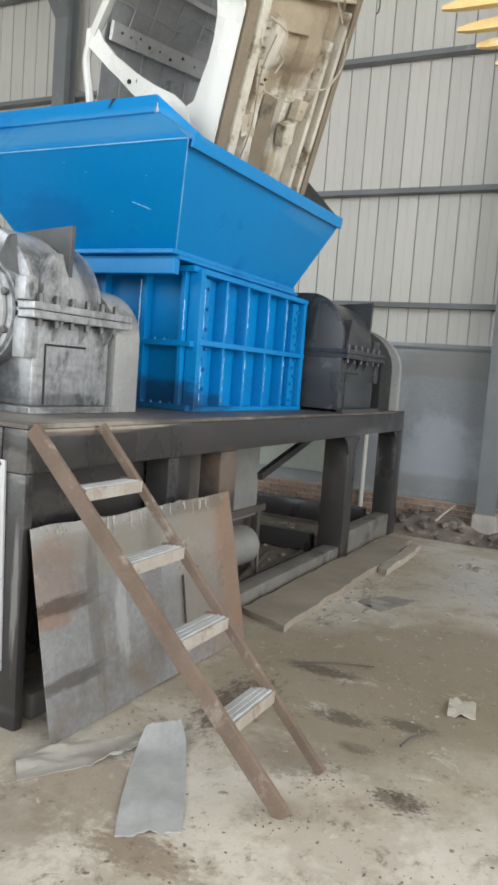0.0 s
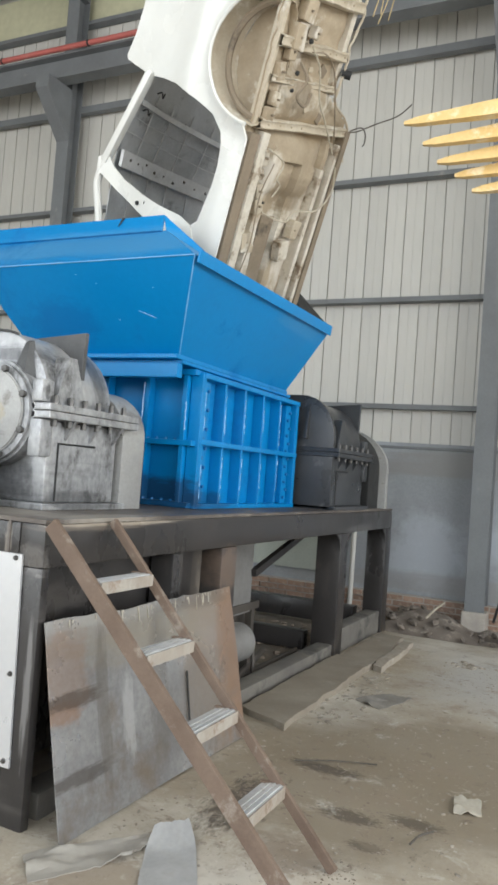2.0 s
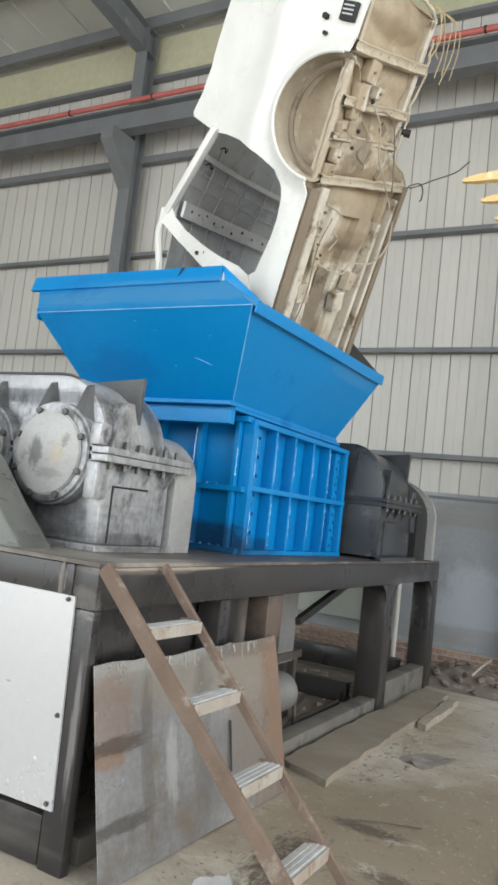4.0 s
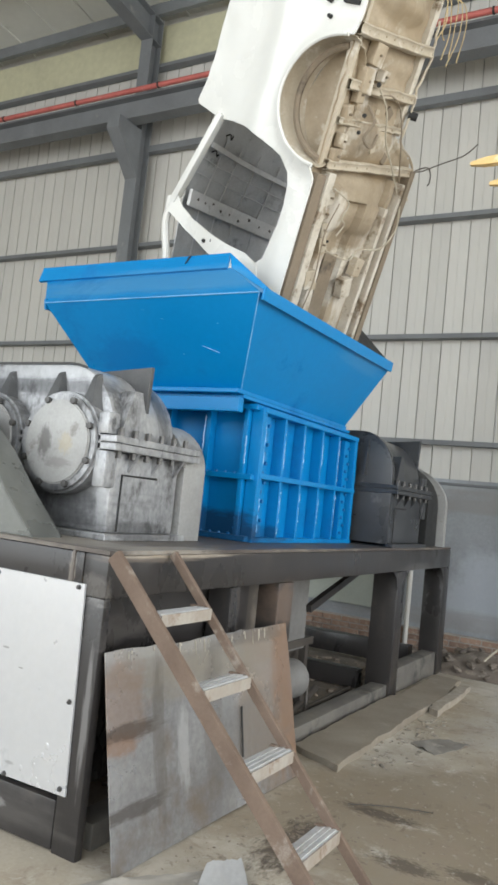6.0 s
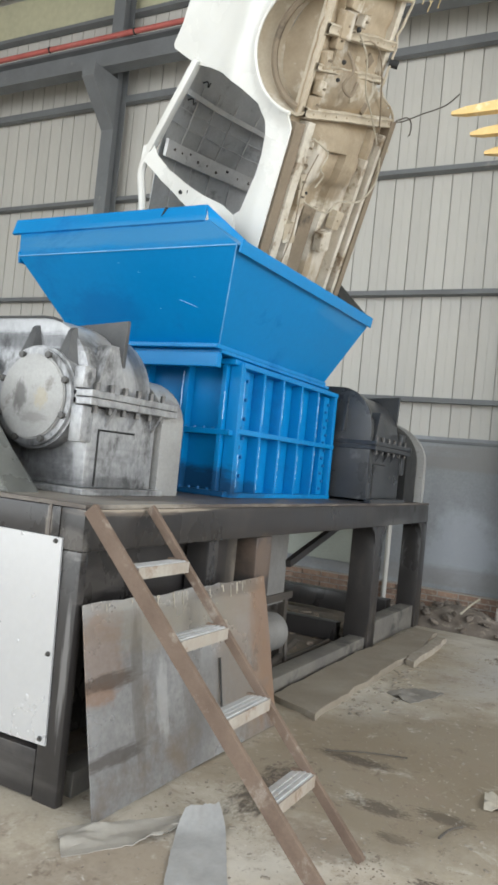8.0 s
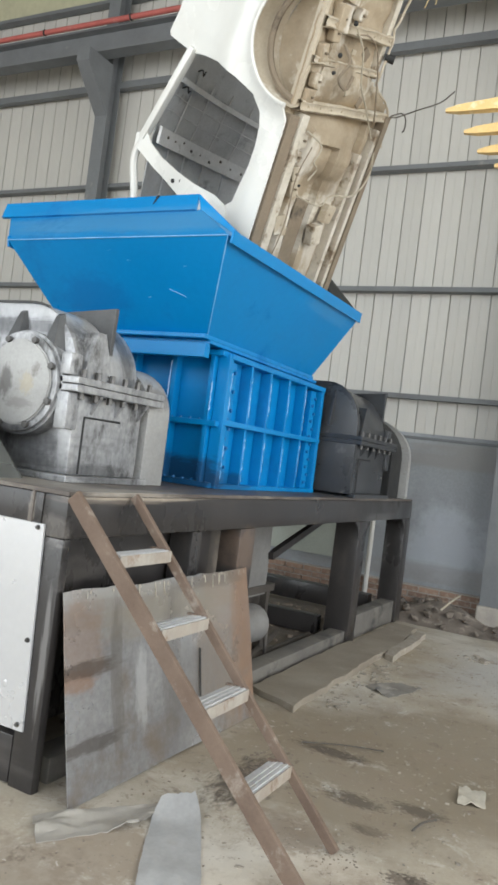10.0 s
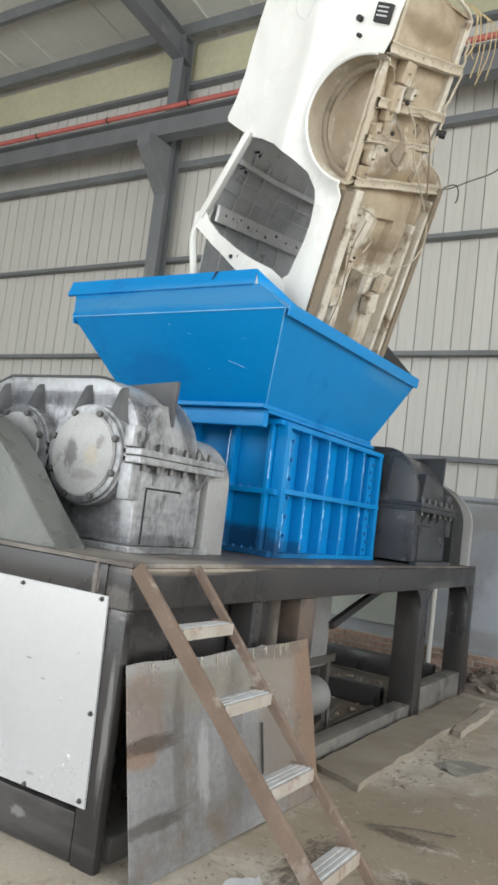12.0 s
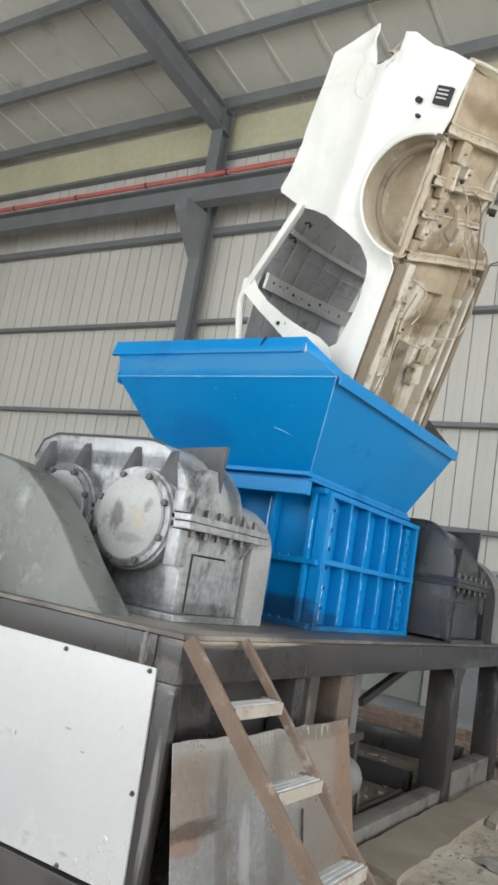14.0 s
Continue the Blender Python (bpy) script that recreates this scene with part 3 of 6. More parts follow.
def build_column(y):
    col = thing("steel_column", "grey painted steel column on a plinth block", "column", "hall columns", "structure")
    x1, w = WALL_X - 0.10, 0.21
    bm = B()
    box(bm, x1 - 0.24, x1 - 0.226, y - w / 2, y + w / 2, -0.05, EAVE)
    part("flange", bm, M_GIRT, col)
    bm = B()
    box(bm, x1 - 0.014, x1, y - w / 2, y + w / 2, -0.05, EAVE)
    part("flange", bm, M_GIRT, col)
    bm = B()
    box(bm, x1 - 0.226, x1 - 0.014, y - 0.006, y + 0.006, -0.05, EAVE)
    part("web", bm, M_GIRT, col)
    bm = B()
    box(bm, x1 - 0.28, x1 + 0.06, y - 0.13, y + 0.13, -0.2, 0.17, 0.02)
    part("plinth_block", bm, M_MORTAR, col, "rough mortar plinth")
    # bracket for the crane rail
    bm = B()
    prism(bm, [(x1 - 0.24, 6.12), (x1 - 0.24, 6.86), (x1 - 0.76, 6.86), (x1 - 0.76, 6.68)], "y", y - 0.11, y + 0.11)
    part("corbel", bm, M_GIRT, col)
    return col


for y in (-6.90, -0.75, 5.47, 11.65, 17.8):
    build_column(y)


def build_crane_rail():
    rail = thing("crane_rail", "grey steel crane girder with a red pipe along it", "girder", kind="structure")
    x = WALL_X - 0.60
    bm = B()
    box(bm, x - 0.13, x + 0.13, Y0, Y1, 7.17, 7.20)
    part("top_flange", bm, M_GIRT, rail)
    bm = B()
    box(bm, x - 0.012, x + 0.012, Y0, Y1, 6.89, 7.17)
    part("web", bm, M_GIRT, rail)
    bm = B()
    box(bm, x - 0.11, x + 0.11, Y0, Y1, 6.86, 6.89)
    part("bottom_flange", bm, M_GIRT, rail)
    bm = B()
    box(bm, WALL_X - 0.12, WALL_X - 0.02, Y0, Y1, 6.62, 6.72)
    part("edge_beam", bm, M_GIRT, rail)
    bm = B()
    rod(bm, (x - 0.19, Y0, 7.22), (x - 0.19, Y1, 7.22), 0.038, seg=12)
    pipe = part("pipe", bm, M_RED, rail, "red painted pipe", smooth=True)
    for k in range(20):
        bm = B()
        rod(bm, (x - 0.19, Y0 + 0.7 + 1.55 * k, 7.22), (x - 0.19, Y0 + 0.725 + 1.55 * k, 7.22), 0.046, seg=12)
        part("clip", bm, M_BLACK, pipe)
    return rail


build_crane_rail()


def roof_z(x):
    return EAVE + SLOPE * (WALL_X - x)


def build_roof():
    bm = B()
    for x0, x1 in ((-9.5, WALL_X + 0.3),):
        prism(bm, [(x0, roof_z(x0) + 0.16), (x1, roof_z(x1) + 0.16), (x1, roof_z(x1) + 0.22), (x0, roof_z(x0) + 0.22)], "y", Y0 - 0.3, Y1 + 0.3)
    y = Y0
    while y < Y1:
        prism(bm, [(-9.5, roof_z(-9.5) + 0.135), (WALL_X + 0.3, roof_z(WALL_X + 0.3) + 0.135), (WALL_X + 0.3, roof_z(WALL_X + 0.3) + 0.159), (-9.5, roof_z(-9.5) + 0.159)], "y", y, y + 0.05)
        y += 0.82
    tagged(part("ceiling", bm, M_ROOF), "underside of grey ribbed roof sheets", "ceiling", kind="structure")
    for k in range(13):
        x = WALL_X - 0.25 - 1.22 * k
        bm = B()
        z = roof_z(x)
        prism(bm, [(x - 0.04, z - 0.05), (x + 0.04, z - 0.05), (x + 0.04, z - 0.035), (x - 0.026, z - 0.035), (x - 0.026, z + 0.13), (x - 0.04, z + 0.13)], "y", Y0, Y1)
        tagged(part("roof_purlin", bm, M_GIRT), "grey steel purlin under the roof sheets", "purlin", "roof purlins", "structure")
    for y in (-6.90, -0.75, 5.47, 11.65, 17.8):
        bm = B()
        x0, x1 = -9.3, WALL_X - 0.1
        for a, b, w in ((-0.075, -0.06, 0.11), (-0.46, -0.445, 0.11), (-0.445, -0.075, 0.008)):
            prism(bm, [(x0, roof_z(x0) + a), (x1, roof_z(x1) + a), (x1, roof_z(x1) + b), (x0, roof_z(x0) + b)], "y", y - w, y + w)
        tagged(part("roof_rafter", bm, M_GIRT), "grey steel rafter carrying the roof", "rafter", "roof rafters", "structure")


build_roof()


def build_side_walls():
    """Plain walls that close the hall; the front and part of one side stay open."""
    bm = B()
    box(bm, -9.5, WALL_X + 0.2, Y1, Y1 + 0.2, -0.3, 10.6)
    tagged(part("wall_end", bm, M_CLAD), "plain pale end wall of the hall", "wall", kind="structure")
    bm = B()
    box(bm, -9.5, -7.6, Y0 - 0.2, Y0, -0.3, 10.6)
    box(bm, 5.6, WALL_X + 0.2, Y0 - 0.2, Y0, -0.3, 10.6)
    box(bm, -7.6, 5.6, Y0 - 0.2, Y0, 7.6, 10.6)
    tagged(part("wall_side", bm, M_CLAD), "pale side wall with a wide opening", "wall", kind="structure")
    bm = B()
    box(bm, -9.7, -9.5, Y0, Y1, 8.3, 10.7)
    tagged(part("wall_front", bm, M_CLAD), "pale wall strip above the open front", "wall", kind="structure")


build_side_walls()

# ---------------------------------------------------------------- support frame of the machine
DECK, FX, FW = 1.22, 5.36, 2.1


def build_frame():
    fr = thing("support_frame", "black welded steel machine frame with dusty deck", "machine frame")
    def add(name, *a, mat_=M_FRAME, bevel=0.012, label="", parent=None):
        bm = B()
        box(bm, *a, bevel)
        return part(name, bm, mat_, parent or fr, label, smooth=True)
    add("deck", 0.004, FX - 0.004, 0.004, FW - 0.004, DECK - 0.012, DECK + 0.006, mat_=M_DECK, bevel=0, label="worn brownish steel deck plate")
    for y in (0, FW - 0.13):
        add("top_beam", 0, FX, y, y + 0.13, 1.03, DECK - 0.013)
    for x in (0, 1.75, 3.75, FX - 0.13):
        add("cross_beam", x, x + 0.13, 0.131, FW - 0.131, 1.04, DECK - 0.014)
    for x, wide, dp in ((0, 0.05, 0.13), (1.02, 0.1, 0.14), (1.57, 0.20, 0.14), (3.76, 0.19, 0.22), (5.17, 0.19, 0.2)):
        for y in (0, FW - dp):
            leg = add("leg", x, x + wide, y, y + dp, -0.02, 1.03)
            if x > 3:
                for s in (-1, 1):
                    if s > 0 and x > 5:
                        continue
                    bm = B()
                    e = x if s < 0 else x + wide
                    prism(bm,
                          [(e, 1.028), (e + s * 0.12, 1.028), (e + s * 0.05, 0.985), (e + s * 0.02, 0.94), (e, 0.88)], "y", y + 0.004, y + 0.016)
                    part("gusset", bm, M_FRAME, leg)
    for y in (0.02, FW - 0.16):
        add("base_beam", 0.12, 3.76, y, y + 0.14, -0.02, 0.10, mat_=M_DUSTBEAM)
        add("base_beam", 3.93, 5.17, y, y + 0.14, -0.02, 0.2, mat_=M_DUSTBEAM)
    add("base_cross_beam", 5.18, 5.34, 0.301, FW - 0.301, 0.0, 0.2)
    add("base_cross_beam", 3.8, 3.92, 0.301, FW - 0.301, 0.0, 0.16)
    add("base_cross_beam", 0.0, 0.12, 0.131, FW - 0.131, 0.0, 0.2)
    bm = B()
    bar(bm, (3.34, 0.60, 0.66), (4.62, 0.60, 1.0), 0.05, 0.06)
    part("brace", bm, M_FRAME, fr)
    # end panel, fixed with bolts
    bm = B()
    pts = [(0.100, 1.078), (0.076, 0.23), (2.0, 0.21), (2.0, 1.085)]
    prism(bm, pts, "x", -0.012, -0.002)
    pan = part("end_panel", bm, M_PANEL, fr, "bright galvanised sheet panel")
    for y, z, r in ((0.20, 0.40, 0.012), (0.22, 0.36, 0.009), (0.33, 0.28, 0.010), (0.28, 0.62, 0.007)):
        bm = B()
        bmesh.ops.create_uvsphere(bm, u_segments=12, v_segments=6, radius=r, matrix=Matrix.Translation((-0.0125, y, z)) @ Matrix.Diagonal((0.12, 1, 1.3, 1)))
        part("dent", bm, M_PANEL, pan, smooth=True)
    for y, z in ((0.13, 1.062), (0.108, 0.60), (0.105, 0.255), (0.42, 0.235), (0.78, 0.235), (1.1, 0.235), (0.6, 1.06), (1.2, 1.06)):
        bm = B()
        rod(bm, (-0.024, y, z), (-0.011, y, z), 0.007, seg=8)
        rod(bm, (-0.015, y, z), (-0.010, y, z), 0.011, seg=12)
        part("bolt", bm, M_BOLT, pan)
    bm = B()
    box(bm, -0.006, 0.0, 0.178, 0.190, 1.03, DECK - 0.01)
    part("weld_seam", bm, M_DECK, fr)
    # added dark sheet closing the upper gap behind the ladder, for the shade inside
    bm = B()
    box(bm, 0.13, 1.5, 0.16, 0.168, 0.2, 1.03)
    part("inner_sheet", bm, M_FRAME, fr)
    return fr


build_frame()


def build_under_machine():
    """Discharge parts under the deck."""
    ch = thing("discharge_chute", "dusty dark steel discharge chute below the deck", "chute")
    bm = B()
    prism(bm, [(1.72, 1.028), (2.55, 1.028), (2.3, 0.42), (1.95, 0.42)], "y", 0.5, 1.6)
    part("hopper_body", bm, M_DARKSTEEL, ch)
    bm = B()
    box(bm, 2.70, 3.36, 0.62, 0.64, 0.34, 1.028)
    part("side_plate", bm, M_DRUM, ch)
    bm = B()
    box(bm, 1.5, 3.5, 0.6, 1.5, 0.36, 0.42)
    part("trough", bm, M_DARKSTEEL, ch)
    for x in (1.6, 3.4):
        for y in (0.62, 1.44):
            bm = B()
            box(bm, x, x + 0.06, y, y + 0.06, -0.02, 0.36)
            part("trough_leg", bm, M_DARKSTEEL, ch)
    dr = thing("conveyor_drum", "dusty grey conveyor drum under the machine", "drum")
    bm = B()
    rod(bm, (2.35, 0.42, 0.235), (2.75, 0.40, 0.235), 0.14, seg=28)
    bmesh.ops.bevel(bm, geom=[e for e in bm.edges if len(e.link_faces) == 2 and e.calc_face_angle() > 1], offset=0.02, segments=2, affect="EDGES")
    part("shell", bm, M_DRUM, dr, smooth=True)
    bm = B()
    rod(bm, (2.25, 0.425, 0.235), (2.86, 0.395, 0.235), 0.03, seg=12)
    part("axle", bm, M_DARKSTEEL, dr, smooth=True)
    for x, y in ((2.26, 0.425), (2.85, 0.395)):
        bm = B()
        box(bm, x - 0.03, x + 0.03, y - 0.03, y + 0.03, -0.02, 0.26)
        part("stand", bm, M_DARKSTEEL, dr)
    for k, (p, q, r) in enumerate((((2.2, 0.22, 0.03), (3.4, 0.5, 0.03), 0.028), ((2.0, 0.3, 0.02), (3.7, 0.32, 0.02), 0.02), ((2.75, 0.28, 0.0), (2.76, 0.3, 0.26), 0.015))):
        bm = B()
        rod(bm, p, q, r, seg=10)
        tagged(part("steel_rod", bm, M_DARKSTEEL, smooth=True), "oily steel rod on the floor under the machine", "rod", "loose rods")
    bm = B()
    box(bm, 2.6, 3.7, 0.75, 1.35, -0.01, 0.3, 0.03)
    tagged(part("steel_bin", bm, M_DARKSTEEL), "low dark steel box on the floor under the machine", "bin")


build_under_machine()


# ---------------------------------------------------------------- cutting chamber
bolt_kinds = {}


def bolts(parent, pts, way, material, r=0.011, h=0.012, name="bolt"):
    """Hexagon heads at the points, looking along way; all alike share one mesh."""
    key = (way, material.name, r, h)
    if key not in bolt_kinds:
        bm = B()
        d = Vector({"-x": (-h, 0, 0), "+x": (h, 0, 0), "-y": (0, -h, 0), "z": (0, 0, h)}[way])
        rod(bm, -0.3 * d, d, r, seg=6)
        me = bpy.data.meshes.new(name)
        bm.to_mesh(me)
        bm.free()
        me.materials.append(material)
        bolt_kinds[key] = me
    for p in pts:
        piece(name, bolt_kinds[key], parent, Matrix.Translation(p))


def build_chamber():
    c = thing("cutting_chamber", "bright blue welded steel shredder chamber with ribs", "shredder chamber")
    x0, x1, y0, y1, z0, z1 = 1.75, 3.43, 0.42, 1.62, DECK + 0.006, 2.12
    bm = B()
    box(bm, x0 + 0.06, x1 - 0.03, y0, y1, z0, z1)
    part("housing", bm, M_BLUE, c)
    f = y0 - 0.085
    xs = [x0 + 0.055, x0 + 0.36, x0 + 0.66, x0 + 0.98, x0 + 1.29, x1 - 0.03]
    for i, x in enumerate(xs):
        bm = B()
        box(bm, x - (0.026 if i in (0, 5) else 0.012), x + (0.026 if i in (0, 5) else 0.012), f, y0 - 0.001, z0, z1 - 0.03, 0.004)
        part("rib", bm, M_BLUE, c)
    for z, h in ((z0 + 0.001, 0.03), (1.635, 0.034), (z1 - 0.06, 0.035)):
        bm = B()
        box(bm, x0 + 0.046, x1 - 0.003, f - 0.006, y0 - 0.002, z, z + h, 0.004)
        part("side_flange", bm, M_BLUE, c)
    # bright weld edges on the ribs, their wear and glints put into a pale colour
    for x in xs[0:5]:
        for a, b in ((z0 + 0.06, 1.6), (1.70, z1 - 0.08)):
            bm = B()
            zs, ze = a + rnd.uniform(0, 0.10), b - rnd.uniform(0, 0.10)
            tube(bm, [(x + (0.027 if x < x0 + 0.1 else 0.008) + rnd.uniform(-0.003, 0.003), f + 0.001 + rnd.uniform(0.0, 0.003), zs + (ze - zs) * k / 24) for k in range(25)], 0.0042, 5)
            for v in bm.verts:
                v.co += Vector((fbm(v.co.z * 22, x), 0.6 * fbm(v.co.z * 31, x + 3), 0)) * 0.008
            part("weld_bead", bm, M_BLUE_EDGE, c)
    # beads and tack welds on the end face, glints painted in the same way
    for y, a, b in ((y0 + 0.33, 1.70, 2.02), (y0 + 0.33, 1.30, 1.58), (y0 + 0.95, 1.70, 2.0), (y0 + 0.005, 1.72, 1.9)):
        bm = B()
        tube(bm, [(x0 - 0.010 + rnd.uniform(-0.002, 0.002), y + rnd.uniform(-0.003, 0.003), a + (b - a) * k / 18) for k in range(19)], 0.0045, 5)
        part("weld_bead", bm, M_BLUE_EDGE, c)
    # bolted corner strips
    for x in (x0 + 0.155, x1 - 0.13):
        bm = B()
        box(bm, x - 0.05, x + 0.05, y0 - 0.045, y0 - 0.002, z0 + 0.032, z1 - 0.07, 0.004)
        s = part("bolt_strip", bm, M_BLUE, c)
        bolts(s, [(x + (0.02 if k % 2 else -0.02), y0 - 0.045, z0 + 0.08 + 0.062 * k) for k in range(12)], "-y", M_BLUE_BOLT, 0.012, 0.016)
    # end face
    for y in (y0 + 0.02, y0 + 0.30, y0 + 0.62, y0 + 0.92, y1 - 0.04):
        bm = B()
        box(bm, x0 - 0.012, x0 + 0.058, y - 0.016, y + 0.016, z0, z1 - 0.02, 0.004)
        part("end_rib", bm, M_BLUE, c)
    for z in (z0 + 0.002, 1.62, z1 - 0.05):
        bm = B()
        box(bm, x0 - 0.02, x0 + 0.057, y0 - 0.06, y1, z, z + 0.035, 0.004)
        e = part("end_flange", bm, M_BLUE, c)
        bolts(e, [(x0 + 0.01, y0 + 0.08 + 0.07 * k, z + 0.036) for k in range(8)], "z", M_BLUE_BOLT)
    bolts(c, [(x0 + 0.058, y0 + 0.06, z0 + 0.08 + 0.065 * k) for k in range(12)], "-x", M_BLUE_BOLT, 0.012, 0.016)
    bm = B()
    box(bm, 1.6, x1 - 0.08, y0 - 0.03, y1 + 0.03, z1, z1 + 0.022, 0.004)
    part("top_flange", bm, M_BLUE, c)
    return c


build_chamber()


# ---------------------------------------------------------------- feed hopper
def build_hopper():
    h = thing("feed_hopper", "bright blue flared steel feed hopper", "hopper")
    zb, zm, zt = 2.145, 2.665, 2.985
    b = [(1.60, 0.42), (3.27, 0.42), (3.27, 1.52), (1.60, 1.52)]
    m = [(1.19, 0.12), (3.40, 0.12), (3.40, 1.77), (1.19, 1.77)]
    names = ("long_side", "far_end", "long_side", "near_end")
    for i in range(4):
        j = (i + 1) % 4
        q = [(*b[j], zb), (*b[i], zb), (*m[i], zm), (*m[j], zm)]
        bm = B()
        plate(bm, q, 0.012)
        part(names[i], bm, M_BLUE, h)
    # weld along the near corner
    bm = B()
    tube(bm, [Vector((1.60, 0.42, zb)).lerp(Vector((1.19, 0.12, zm)), k / 10) for k in range(11)], 0.0035, 6)
    part("weld_seam", bm, M_BLUE_SEAM, h)
    bm = B()
    tube(bm, [(1.187, 0.12, zm), (1.187, 1.77, zm)], 0.004, 6)
    part("weld_seam", bm, M_BLUE_SEAM, h)
    # splash boards that fold inwards over both ends
    for name, x, s, ya, yb in (("near_board", 1.19, 1, 0.475, 1.99), ("far_board", 3.42, -1, 0.40, 1.77)):
        bm = B()
        q = [(x, 0.12, zm), (x, 1.77, zm), (x + s * 0.19, yb - 0.02, zt - 0.10), (x + s * 0.19, ya - 0.03, zt - 0.10)]
        plate(bm, q if s > 0 else q[::-1], 0.01)
        # far board and lip dark: shade inside the hopper put into their colour
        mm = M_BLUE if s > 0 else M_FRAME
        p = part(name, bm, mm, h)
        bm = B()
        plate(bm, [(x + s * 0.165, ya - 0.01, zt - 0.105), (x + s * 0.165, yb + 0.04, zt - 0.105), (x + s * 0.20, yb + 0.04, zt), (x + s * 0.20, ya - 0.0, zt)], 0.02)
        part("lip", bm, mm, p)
        bm = B()
        if s > 0:
            plate(bm, [(x, 0.115, zm), (x + 0.19, ya - 0.034, zt - 0.10), (x + 0.20, ya - 0.004, zt), (x + 0.40, 0.13, zm + 0.02)], 0.006)
        else:
            plate(bm, [(3.385, 0.125, zm + 0.055), (3.26, 0.33, 2.955), (3.06, 0.33, 2.975), (2.80, 0.13, zm + 0.03)], 0.006)
        # far gusset near black for the same shade
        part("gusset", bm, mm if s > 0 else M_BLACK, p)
    # rolled lips along the sides
    for y, s in ((0.12, -1), (1.77, 1)):
        bm = B()
        plate(bm, [(1.20, y + s * 0.010, zm - 0.04), (3.40, y + s * 0.010, zm - 0.02), (3.40, y + s * 0.022, zm + 0.056), (1.20, y + s * 0.022, zm + 0.03)], 0.012)
        part("rim", bm, M_BLUE, h)
    # base collar with welds
    bm = B()
    box(bm, 1.53, 3.29, 0.395, 1.56, zb - 0.002, zb + 0.026, 0.005)
    part("collar", bm, M_BLUE, h)
    bm = B()
    box(bm, 1.56, 1.62, 0.40, 1.5, 2.03, 2.119, 0.004)
    part("end_apron", bm, M_BLUE, h)
    bm = B()
    tube(bm, wavy([(1.392, 0.60, 2.405), (1.402, 0.56, 2.392), (1.412, 0.52, 2.378), (1.42, 0.49, 2.366)]), 0.0018, 5)
    part("scratch", bm, M_BLUE_EDGE, h)
    for k in range(4):
        bm = B()
        q, t = rnd.uniform(0.1, 0.9), rnd.uniform(0.5, 1.5)
        p = Vector((1.60, 0.5 + q, zb)).lerp(Vector((1.19, 0.25 + 1.3 * q, zm)), rnd.uniform(0.15, 0.9))
        d = Vector((rnd.uniform(-0.002, 0.002), rnd.uniform(-0.012, 0.012), 0.0))
        tube(bm, [p - d, p + d], 0.0014, 5)
        part("chip", bm, M_BLUE_EDGE, h)
    # black stain on the lip
    bm = B()
    plate(bm, [(1.362, 0.785, zt - 0.06), (1.366, 0.773, zt - 0.045), (1.386, 0.755, zt + 0.002), (1.386, 0.775, zt + 0.002)], -0.003)
    part("scorched_patch", bm, M_BLACK, h)
    return h


build_hopper()


